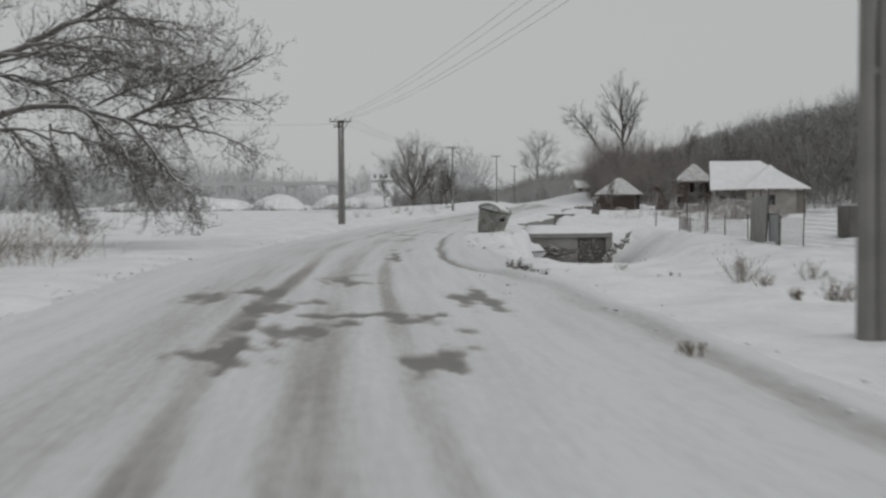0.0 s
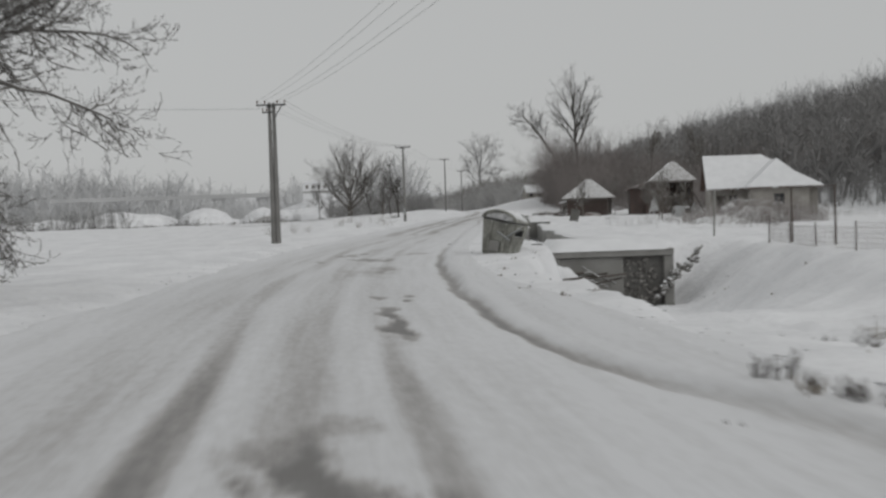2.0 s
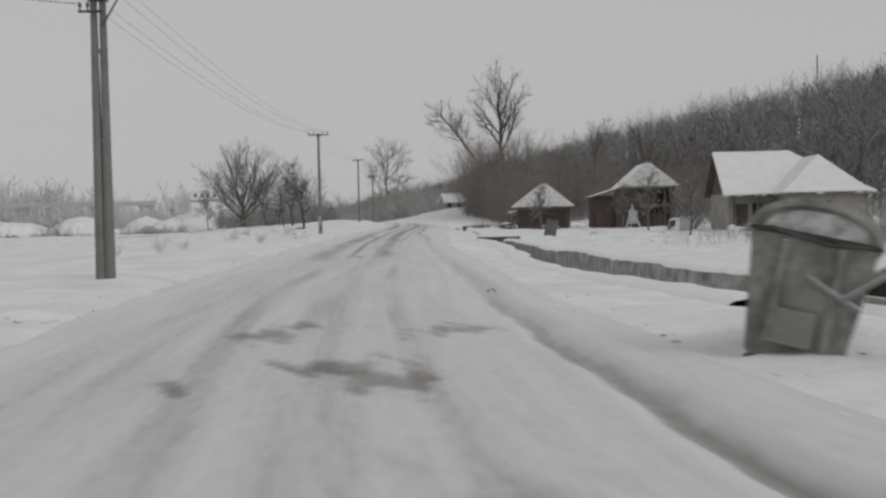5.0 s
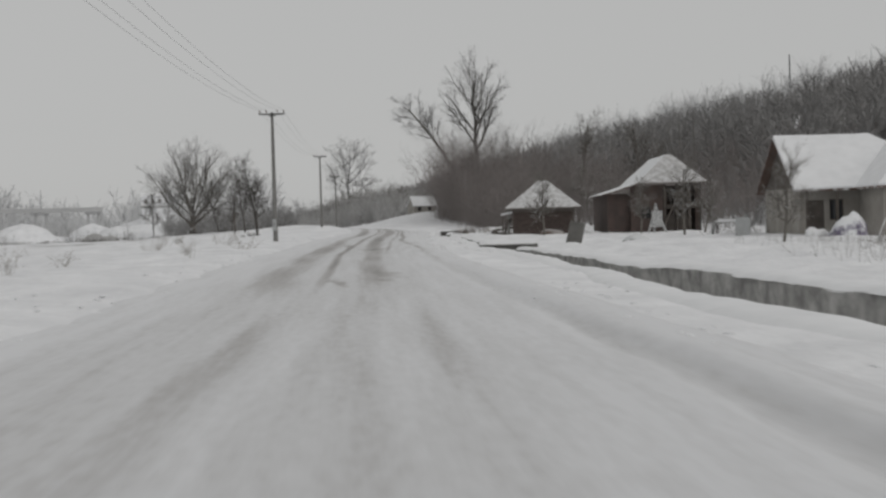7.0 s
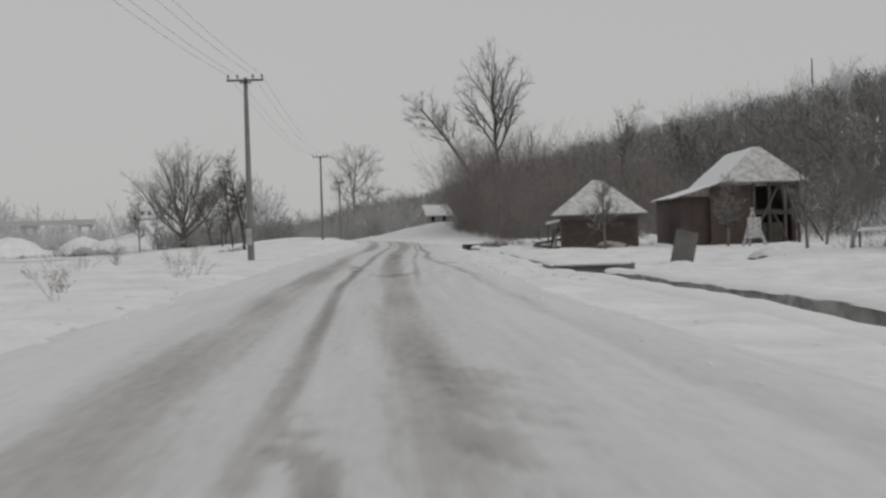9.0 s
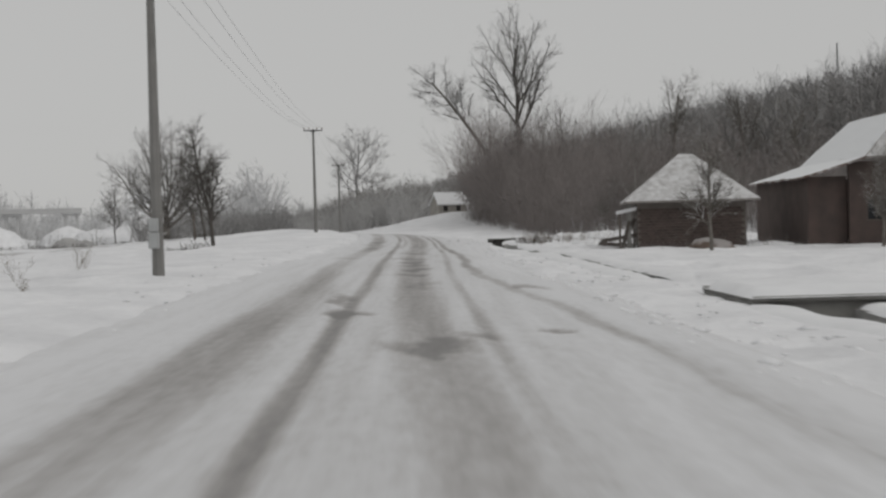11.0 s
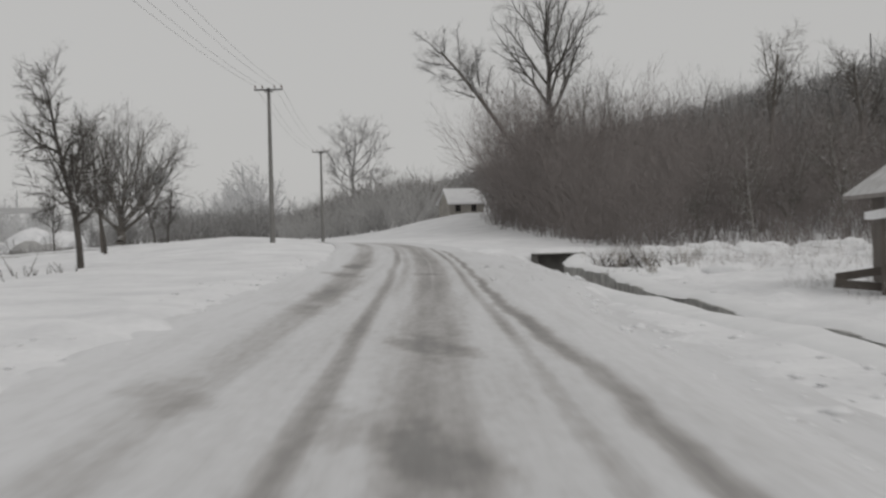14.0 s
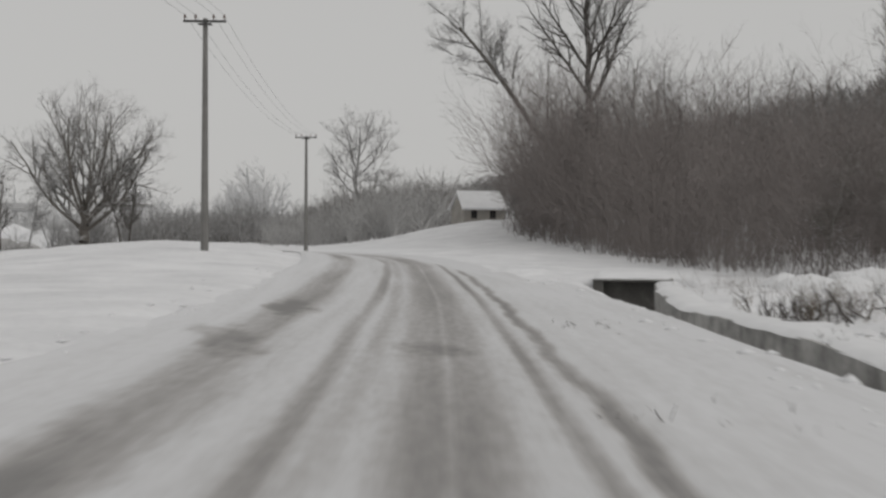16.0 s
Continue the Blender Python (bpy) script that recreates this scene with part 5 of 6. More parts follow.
# (pieces, jitter, lift, children, child length, child angle, first fork, taper)
TALL = [(8, .03, .04, 15, .45, 34, .35, .3), (6, .1, .08, 10, .45, 38, .2, .3), (5, .13, .06, 8, .5, 42, .15, .3), (3, .15, .04, 6, .5, 45, .2, .4), (3, .2, .02, 0, 0, 0, 0, .4)]
YOUNG = [(7, .06, .03, 22, .38, 46, .22, .3), (5, .13, .06, 12, .5, 45, .15, .3), (4, .17, .03, 9, .5, 45, .15, .4), (3, .2, .02, 0, 0, 0, 0, .4)]

# old drooping tree over the field, beside the road
old = empty("roadside_tree", pose(-19.6, 55.3, -1.0), "large old bare tree with drooping twigs over the verge", "tree")
rg = np.random.default_rng(21)


def bough(at, way, length, bend, r0, r1, pieces):
    """A limb that starts out along way and sags (bend below 0) or lifts towards its end."""
    p, w = np.array(at, float), np.array(way, float)
    w /= np.linalg.norm(w)
    nodes, ways = [p], []
    for k in range(pieces):
        d = w + np.array([0, 0, bend * (k + .5) / pieces]) + rg.normal(0, .11, 3)
        d /= np.linalg.norm(d)
        p = p + d * length / pieces
        nodes.append(p), ways.append(d)
    N, R = np.array(nodes), np.linspace(r0, r1, pieces + 1)
    return N, np.array(ways), R


# (start, way, length, bend, radius, twigs, hang)
BOUGHS = [((.4, 0, 5.4), (1, 0, .55), 7.9, -.9, .2, 16, .1), ((7.7, -.1, 6.0), (1, .05, .44), 6.0, .0, .085, 36, -.1), ((7.7, -.1, 6.0), (1, .08, .3), 5.4, -.5, .085, 40, .1),
          ((7.6, -.1, 6.0), (1, -.05, .04), 5.3, -.5, .08, 40, .2), ((7.6, -.2, 6.0), (.6, -.6, -.3), 6.3, -.75, .08, 66, .6), ((5.8, -.1, 6.4), (.6, -.5, -.25), 6.2, -.95, .07, 66, .6),
          ((.4, -.1, 5.0), (1, -.2, .5), 5.2, -.9, .14, 12, .2), ((4.9, -1, 5.8), (.35, -.3, -1), 4.4, 0, .055, 46, .6), ((4.9, -1, 5.6), (1, -.25, -.1), 4.2, -.5, .07, 44, .6),
          ((.5, 0, 7.3), (1, .1, .66), 9.5, -.15, .2, 36, .1), ((5.0, .3, 9.8), (1, -.2, .15), 6.2, -.4, .085, 50, .1), ((6.6, .3, 10.8), (1, .3, .3), 5.6, -.35, .085, 40, .0),
          ((3.6, .1, 9.0), (1, -.4, .0), 6.6, -.3, .08, 52, .3), ((2.8, 0, 8.6), (1, .35, .05), 6.4, -.3, .075, 50, .2), ((.6, 0, 8.6), (.7, .1, .9), 8.0, -.2, .15, 50, .0),
          ((4.2, -.1, 7.4), (1, .3, .3), 6.5, -.35, .07, 60, .2), ((2.4, 0, 8.2), (1, -.3, .2), 8.6, -.35, .08, 80, .3), ((6.4, .2, 6.6), (1, -.3, .5), 5.6, -.3, .06, 60, .2), ((6.0, .4, 10.6), (.9, 0, -.15), 5.5, -.2, .06, 60, .3),
          ((2.5, -.3, 6.2), (.6, -.2, -.5), 5.5, -.5, .07, 60, .5), ((1.6, .2, 7.8), (1, .5, .1), 5.5, -.7, .07, 60, .4),
          ((3.6, .4, 12.2), (1, -.2, .2), 6.5, -.3, .08, 50, .0), ((.3, 0, 6.0), (-1, .2, .7), 8, -.4, .17, 60, .1), ((.3, 0, 7.0), (-.8, -.6, .8), 7.5, -.4, .15, 60, .1),
          ((.4, 0, 8.0), (-.2, 1, .8), 7.5, -.4, .15, 60, .1), ((.4, 0, 7.2), (.1, -1, .7), 5.5, -.5, .13, 40, .2)]
CURL = [(9, .15, .02, 4, .5, 46, .2, .4), (7, .16, .06, 3, .55, 48, .2, .5), (5, .2, .12, 0, 0, 0, 0, .6)]
wood, twigs = [], []
for at, way, length, bend, radius, count, hang in BOUGHS:
    n = max(6, int(length * 2))
    count = int(count * (.75 if at[2] > 8 else 1.1))
    N, W, R = bough(at, way, length, bend, radius, radius * .28, n)
    wood.append((N[:-1], N[1:], R[:-1], R[1:]))
    u = np.sort(rg.uniform(.12, 1, count)) * n
    i = np.minimum(u.astype(int), n - 1)
    fr = (u - i)[:, None]
    side = rg.normal(0, 1, (count, 3)) * (1, 1, .8) - (0, 0, hang)
    out = W[i] * rg.uniform(.2, 1.1, (count, 1)) + .62 * side / np.linalg.norm(side, axis=1, keepdims=True) - np.array([0, 0, .5 * hang])
    twigs.append(joined(grow(rg, N[i] * (1 - fr) + N[i + 1] * fr, out, rg.uniform(1.0, 2.5, count) * (1.15 - .4 * u / n), np.clip(.6 * R[i], .022, .036), CURL)))
twigs = joined(twigs)
# low twigs over the road have been broken off
keep = twigs[1][:, 2] > 1.5 + .5 * np.maximum(0, twigs[1][:, 0] - 11.2)
twigs = [v[keep] for v in twigs]
rise = np.array([[0, 0, -.5], [.1, 0, 1.4], [.25, .05, 3.2], [.45, 0, 5.4], [.5, 0, 7.4], [.65, .1, 9.2]])
girth = np.array([.6, .46, .4, .33, .25, .17])
tubes("trunk", (rise[:-1], rise[1:], girth[:-1], girth[1:]), BARK_OLD, old, 10)
for w in wood:
    tubes("limb", w, BARK_OLD, old, 6)
tubes("crown", (twigs[0], twigs[1], np.maximum(.0085, twigs[2]), np.maximum(.008, twigs[3])), BARK_OLD, old, 2)


def crown_tree(name, x, y, seed, h, half, fork, limbs, radius, label, bark, twigs, lean=0.0, base=None, group="", thin=1.0, bend=(1.25, .62), bole=.82):
    """A bole that forks into limbs which bend outwards and then up into a rounded crown; a low bole gives a fan of limbs."""
    rg = np.random.default_rng(seed)
    t = empty(name, pose(x, y, z_at(x, y) if base is None else base), label, "tree", group)
    n = 7
    zs = np.linspace(-.4, h * bole, n + 1)
    P = np.column_stack([lean * np.maximum(zs, 0) + rg.normal(0, .012 * h, n + 1) * (zs > 1), rg.normal(0, .012 * h, n + 1) * (zs > 1), zs])
    R = radius * np.linspace(1, .22 if bole > .8 else .55, n + 1) * np.where(zs < .3, 1.2, 1)
    tubes("trunk", (P[:-1], P[1:], R[:-1], R[1:]), bark, t, 8)
    st_, dr_, ln_, rd_ = [], [], [], []
    for k in range(limbs):
        u = (k + .5) / limbs
        z0 = h * (fork + (.9 * bole - fork) * u)
        at = np.array([np.interp(z0, zs, P[:, 0]), np.interp(z0, zs, P[:, 1]), z0])
        a = 2.4 * k + rg.uniform(-.3, .3)
        reach = half * math.sqrt(max(.12, 1 - (u * .95) ** 2)) * rg.uniform(.85, 1.08)
        rise = h * (fork + .3 + .62 * u * (1 - fork)) * rg.uniform(.92, 1.04) - z0
        v = np.array([reach * math.cos(a), reach * math.sin(a), max(rise, .1 * h)])
        if bole < .8:
            w = 1.75 * (1 - u) ** .8
            v = np.array([half * math.sin(w) * math.cos(a), half * math.sin(w) * math.sin(a), h * (.55 + .41 * math.cos(w)) - z0]) * rg.uniform(.86, 1.02)
        st_.append(at), ln_.append(float(np.linalg.norm(v)))
        dr_.append(v * [bend[0], bend[0], bend[1]])
        rd_.append(radius * (.44 - .26 * u))
    made = grow(rg, st_, dr_, ln_, rd_, [(8, .1, .07, 10, .42, 40, .22, .25), (6, .15, .05, 9, .48, 42, .15, .3), (4, .18, .04, 7, .5, 42, .12, .4), (3, .2, .03, 0, 0, 0, 0, .5)])
    tubes("limb", joined(made[:2]), bark, t, 5)
    tubes("crown", joined([(p, q, r * thin, s * thin) for p, q, r, s in made[2:]]), twigs, t, 2)
    return t


crown_tree("round_tree", -8.5, 345, 31, 19.4, 9.0, .07, 19, .62, "broad round-crowned bare tree at the field's edge", BARK_PALE, FROST_HAZE, base=.5, thin=1.1, bend=(1.12, .8), bole=.24)
tree("verge_tree", 1.28, 216.7, 41, YOUNG, BARK, "slender bare young tree beside the snowy road", "verge trees", length=7.2, radius=.15, lean=(-.05, 0, 1))
tree("verge_tree", 0.3, 236, 42, [(7, .05, .03, 22, .46, 52, .26, .3)] + YOUNG[1:], BARK, "spreading bare young tree beside the snowy road", "verge trees", length=6.4, radius=.11)
crown_tree("tall_tree", 38.8, 300, 57, 25.8, 4.9, .38, 12, .46, "very tall bare tree rising out of the thicket", BARK, FROST_HAZE, lean=.02, bend=(1.08, .82), thin=.9)
tree("leaning_tree", 40.5, 306, 52, [(9, .05, .0, 18, .32, 52, .6, .35)] + TALL[1:], BARK_PALE, "pale leaning bare tree behind the thicket", length=21.5, radius=.4, lean=(-.6, 0, 1), crown_mat=FROST_HAZE, thin=.6)
crown_tree("far_tree", 27.8, 410, 53, 22.5, 6.8, .28, 15, .4, "tall bare snow-dusted tree behind the bend in haze-grey colour", FROST_HAZE, FROST_HAZE, thin=1.2)
for k, (x, y, hh) in enumerate(((-15, 330, 8), (-1, 318, 6.2), (-3.5, 336, 7.5), (-13.5, 338, 7.5))):
    tree("field_tree", x, y, 60 + k, YOUNG, BARK if k < 3 else FROST_HAZE, "small bare tree along the field's edge", "field edge trees", length=hh, radius=.12)


# ---- woods ----
SPARSE = [(3, .12, .03, 7, .45, 35, .12, .3), (2, .16, .03, 4, .5, 42, .12, .35), (1, .2, 0, 0, 0, 0, 0, .4)]
LOWSCRUB = [(3, .16, .02, 5, .5, 40, .1, .4), (2, .2, 0, 0, 0, 0, 0, .4)]


def thicket(name, spots, seed, material, label, height, dense=7, cat="bushes", thick=.03, spec=None, spread=.28):
    rg = np.random.default_rng(seed)
    pts = np.array(spots)
    n = len(pts)
    st_ = np.repeat(pts, dense, 0)
    z = land(st_[:, 0], st_[:, 1])
    st_ = np.column_stack([st_[:, 0] + rg.normal(0, .5, n * dense), st_[:, 1] + rg.normal(0, .5, n * dense), z - .1])
    dr_ = np.column_stack([rg.normal(0, spread, (n * dense, 2)), np.ones(n * dense)])
    hh = np.repeat(height(pts[:, 0], pts[:, 1]) * rg.uniform(.62, 1.18, n), dense) * rg.uniform(.65, 1.05, n * dense)
    made = grow(rg, st_, dr_, hh, hh * thick / 5, spec or [(4, .12, .03, 8, .45, 38, .12, .3), (3, .16, .03, 9, .48, 45, .12, .4), (2, .22, 0, 0, 0, 0, 0, .5)])
    if spec is None:
        made = [(m[0], m[1], m[2] * k, m[3] * k) for m, k in zip(made, (.75, 1.0, 1.25))]
    ob = tubes(name, joined(made), material, sides=2)
    return tagged(ob, label, cat, kind="stuff")


rg = np.random.default_rng(9)
spots = []
while len(spots) < 380:
    x, y = 24 + 42 * rg.random() ** 1.8, rg.uniform(228, 305)
    left = 30.6 + (y - 290) * 0.3 if y > 290 else 30.6 + max(0, 240 - y) * .9
    if x > left:
        spots.append((x, y))
thicket("thicket", spots, 10, THICKET, "dense dark leafless thicket at the wood's edge", lambda x, y: 8.9 - 1.0 * np.exp(-((y - 235) / 12) ** 2) + 3.2 * step(255, 285, y) * (1 - step(44, 54, x)), 5, thick=.024)
spots = []
while len(spots) < 150:
    y = rg.uniform(230, 300)
    left = 30.4 + (y - 290) * 0.3 if y > 290 else 30.4 + max(0, 240 - y) * .9
    spots.append((left + 4.5 * rg.random() ** 1.5, y))
thicket("undergrowth", spots, 22, THICKET, "low tangled brush along the thicket's foot", lambda x, y: 2.6 + 0 * x, 7, thick=.05, spec=SPARSE)
rgh = np.random.default_rng(123)
spots = [(rgh.uniform(15, 38), rgh.uniform(362, 392)) for _ in range(150)] + [(rgh.uniform(-3, 16), rgh.uniform(366, 384)) for _ in range(90)]
thicket("bend_brush", spots, 33, BARK_PALE, "tangled brush behind the bend of the road", lambda x, y: 2.4 + 4.8 * step(13, 24, x), 9, "brush", thick=.07, spec=SPARSE, spread=.5)
spots = [(rg.uniform(38, 75), rg.uniform(200, 236)) for _ in range(100)]
thicket("thicket", spots, 11, THICKET, "dense dark leafless thicket behind the sheds", lambda x, y: 7.0 + 0 * x, 3, thick=.034)
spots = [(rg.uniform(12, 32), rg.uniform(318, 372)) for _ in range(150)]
thicket("far_bushes", spots, 12, HAZE_MID, "bushes behind the bend in haze-grey colour", lambda x, y: 3.8 + 2.6 * step(14, 24, x), 7, thick=.07, spec=SPARSE, spread=.5)
spots = [(rg.uniform(-14, 22), rg.uniform(345, 420)) for _ in range(210)]
thicket("far_bushes", spots, 13, FROST_HAZE, "frosted bushes across the field in haze-grey colour", lambda x, y: 5.0 + 0 * x, 7, thick=.08, spec=SPARSE, spread=.5)
spots = [(x, 344 + rg.normal(0, .8)) for x in rg.uniform(-150, -2, 240)]
thicket("bank_scrub", spots, 14, BARK, "low dry scrub along the field bank", lambda x, y: .75 + 0 * x, 9, thick=.2, spec=LOWSCRUB)


def hill_woods():
    rg = np.random.default_rng(15)
    n = 3900
    y = 90 + 700 * rg.random(n) ** 1.15
    x = 56 + .02 * (y - 200) + 420 * rg.random(n) ** 1.5
    x, y = np.concatenate([x, rg.uniform(53, 135, 900)]), np.concatenate([y, rg.uniform(110, 330, 900)])
    keep = (x < 1.0 * y + 40)
    x, y = x[keep], y[keep]
    n = len(x)
    z = land(x, y)
    hh = rg.uniform(5, 9.5, n)
    st_ = np.column_stack([x, y, z - .3])
    dr_ = np.column_stack([rg.normal(0, .07, (n, 2)), np.ones(n)])
    made = grow(rg, st_, dr_, hh, hh * .02, [(2, .05, .03, 11, .42, 38, .15, .3), (2, .15, .04, 4, .5, 42, .1, .4), (1, .2, 0, 0, 0, 0, 0, .5)])
    for lv in range(3):
        k = (1.3, 2.8, 4.0)[lv]
        made[lv] = (made[lv][0], made[lv][1], made[lv][2] * k, made[lv][3] * k)
    tagged(tubes("hill_woods", joined(made), HILLWOOD, sides=2), "dark leafless woods covering the hillside", "woods", kind="stuff")


hill_woods()
rgf = np.random.default_rng(151)
spots = [(rgf.uniform(50, 74), rgf.uniform(112, 250)) for _ in range(420)]
thicket("hill_scrub", spots, 152, HILLWOOD, "grey tangled scrub along the foot of the wooded hill", lambda x, y: 4.2 + 0 * x, 5, "scrub", thick=.05, spec=SPARSE, spread=.45)
spots = [(x, rgf.uniform(330, 800)) for x in 150 + 330 * rgf.random(1000)]
thicket("crest_woods", spots, 153, HAZE_FAR, "trees along the crest of the hill in haze-pale colour", lambda x, y: 14 + 0 * x, 4, "woods", thick=.1, spec=SPARSE)

SAPLING = [(6, .04, .03, 15, .3, 36, .35, .3), (4, .12, .06, 8, .5, 42, .15, .3), (3, .16, .03, 4, .5, 42, .15, .4), (2, .2, 0, 0, 0, 0, 0, .5)]
for k in range(34):
    x = 35 + .85 * k + rg.uniform(-.8, .8)
    y = 296 - 1.0 * k + rg.uniform(-6, 6)
    tree("wood_tree", x, y, 600 + k, SAPLING, BARK_PALE, "slim bare sapling standing out of the thicket", "saplings", length=rg.uniform(10.5, 15) - .08 * k, radius=.1, crown_mat=FROST_HAZE)

tree("wood_tree", 45.5, 259, 81, [(8, .03, .0, 13, .42, 45, .55, .3)] + TALL[1:], BARK_PALE, "bare tree standing over the thicket", "wood trees", length=13.5, radius=.24, lean=(.05, 0, 1))
tree("wood_tree", 55, 262, 82, YOUNG, BARK_PALE, "bare tree standing over the thicket", "wood trees", length=12.5, radius=.24)
tree("wood_tree", 50, 236, 83, YOUNG, BARK_PALE, "bare tree standing over the thicket", "wood trees", length=9.5, radius=.18)
tree("wood_tree", 36, 283, 84, YOUNG, BARK, "bare tree standing over the thicket", "wood trees", length=10, radius=.18)
for k, (x, y, hh, l) in enumerate(((35.4, 234.5, 6.5, -.12), (37.6, 236, 6.0, .1), (40.2, 233.4, 7, -.06), (33.2, 238, 5.5, .16), (43.5, 232.5, 6.2, -.2))):
    tree("birch", x, y, 90 + k, YOUNG, BIRCH, "thin white-barked birch at the thicket's edge", "birches", length=hh, radius=.075, lean=(l, 0, 1), crown_mat=BARK_PALE)
for k, (x, y) in enumerate(((-.1, 195.5), (.3, 199))):
    rgb = np.random.default_rng(500 + k)
    st_ = np.column_stack([rgb.normal(0, .35, 40), rgb.normal(0, .5, 40), np.full(40, .02)])
    dr_ = np.column_stack([rgb.normal(.5, .8, 40), rgb.normal(.3, .8, 40), rgb.uniform(.0, .35, 40)])
    made = grow(rgb, st_, dr_, rgb.uniform(.12, .38, 40), np.full(40, .01), [(4, .15, 0, 5, .4, 40, .2, .3), (3, .2, 0, 0, 0, 0, 0, .4)])
    ob = tubes("brush_pile", joined(made), BARK, sides=3)
    ob.location = (x, y, z_at(x, y))
    tagged(ob, "low pile of cut dark brushwood lying in snow", "brush pile", "brush piles", kind="stuff")

vp = part("verge_post", bm_box(-0.08, -0.08, -0.3, 0.08, 0.08, 2.4, 0.015), WOOD)
vp.matrix_world = pose(-0.8, 245.2, z_at(-0.8, 245.2), 0, -2, 10)
tagged(vp, "dark weathered wooden post standing on the verge", "post")
for k in range(34):
    t = k / 34
    x, y = 1.2 - 1.1 * t + rng0.uniform(-.3, .3), 214 - 17 * t + rng0.uniform(-1, 1)
    L = rng0.uniform(.4, 1.1)
    s = part("stick", bm_rod((0, 0, -.05), (rng0.uniform(-.5, .5) * L, rng0.uniform(-.4, .4) * L, rng0.uniform(.2, .7) * L), .018, .008, 5), BARK)
    s.matrix_world = pose(x, y, z_at(x, y))
    tagged(s, "thin dark stick poking out of the verge snow", "stick", "verge sticks")

bow = part("stick", arch_tube(bmesh.new(), Matrix(), .2, .07, .009, 9), BARK)
bow.matrix_world = pose(1.72, 84.8, z_at(1.72, 84.8) + .02, 0, 0, 35)
tagged(bow, "bent dark stick arching out of the verge snow", "stick", "verge sticks")

# ---- dry weeds sticking out of the snow ----
def weed(x, y, seed, h, n=9, name="weed", r=.0045, material=STRAW):
    rg = np.random.default_rng(seed)
    dr_ = np.column_stack([rg.normal(0, .4, (n, 2)), np.ones(n)])
    st_ = np.column_stack([rg.normal(0, .06, (n, 2)), np.full(n, -.1)])
    made = grow(rg, st_, dr_, h * rg.uniform(.6, 1.1, n), np.full(n, r), [(4, .12, .03, 5, .4, 40, .3, .5), (3, .2, .02, 0, 0, 0, 0, .6)])
    s = joined(made)
    ends = made[-1]
    m = len(ends[1]) // 3
    tip = ends[1][-m:]
    heads = (tip, tip + rg.normal(0, .01, tip.shape) + [0, 0, .045], np.full(m, .008), np.full(m, .003))
    s = [np.concatenate([a, b]) for a, b in zip(s, heads)]
    ob = tubes(name, s, material, sides=3)
    ob.location = (x, y, z_at(x, y))
    return tagged(ob, "dry brown weed stalks sticking out of the snow", "weed", "dry weeds", kind="stuff")


for k, (x, y, h) in enumerate(((8.0, 35.8, .9), (8.15, 36.1, .8), (9.3, 34.0, .6), (8.2, 27.6, .65), (8.1, 27.9, .55), (6.9, 26, .25), (8.2, 34, .45), (2.4, 37, .25), (3.6, 18.2, .22), (6.4, 46, .4), (-7.2, 118, .9), (-8.4, 112, .8), (-6.8, 126, .7), (-3.1, 133, .5),
                               (22, 211, .6), (21.5, 216, .5))):
    weed(x, y, 200 + k, h, 15 if x > 5 and y < 37 else 10, r=.007 if y < 37 else .0045)
weed(-2.9, 130, 420, .95, 4)
# dark tufts along the shoulder before the first bridge
for k, (x, y, h) in enumerate(((2.35, 38.3, .36), (2.5, 38.1, .42), (2.65, 37.5, .26), (2.65, 36.8, .3), (2.75, 36.5, .32), (2.9, 36.2, .2), (3.0, 34.7, .26), (4.3, 42.2, .2), (4.4, 41.0, .3), (1.6, 36.3, .12), (2.1, 32.2, .14), (1.95, 30.0, .1), (5.9, 33.6, .25), (6.6, 36.4, .16))):
    weed(x, y, 700 + k, .8 * h, 7, r=.0065, material=DEAD)
for k in range(16):
    weed(rng0.uniform(-5.2, -.4), rng0.uniform(138, 168), 421 + k, rng0.uniform(.4, .8), 5)
for k in range(22):
    y = rng0.uniform(40, 73)
    x = rng0.uniform(9.6, 12.2) if k % 2 else float(np.interp(y, BANKY, BANKX)) - rng0.uniform(.1, 1.2)
    weed(x, y, 260 + k, rng0.uniform(.06, .16), 6)
rg = np.random.default_rng(78)
spots = [(21.3 + rg.normal(0, .4), 211.8 + rg.normal(0, .7)) for _ in range(11)]
thicket("weed_clump", spots, 35, DEAD, "dark dead weeds standing in snow beside the channel", lambda x, y: .75 + 0 * x, 7, "weeds", thick=.17, spec=LOWSCRUB, spread=.6)
spots = [(19.8 + rg.normal(0, .15), 206.6 + rg.normal(0, .3)) for _ in range(4)]
thicket("weed_clump", spots, 36, DEAD, "dark dead weeds standing in snow beside the channel", lambda x, y: .35 + 0 * x, 6, "weeds", thick=.25, spec=LOWSCRUB, spread=.7)
for x, y, n in ((15.5, 204.9, 9), (13.9, 196.2, 4)):
    spots = [(x + rg.normal(0, .15), y + rg.normal(0, .3)) for _ in range(n)]
    thicket("twig_clump", spots, 37 + n, DEAD, "low dark twigs lying in the verge snow", lambda x, y: .3 + 0 * x, 3, "twigs", thick=.14, spec=LOWSCRUB, spread=1.4)
rg = np.random.default_rng(77)
spots = [(rg.uniform(-14, -10.6), rg.uniform(38, 45)) for _ in range(30)]
thicket("verge_shrub", spots, 16, STRAW, "tangled dry brown shrub on the verge", lambda x, y: 1.9 + 0 * x, 8, "shrub", thick=.022, spec=SPARSE, spread=.75)
spots = [(rg.uniform(22.8, 42), rg.uniform(206, 231)) for _ in range(230)]
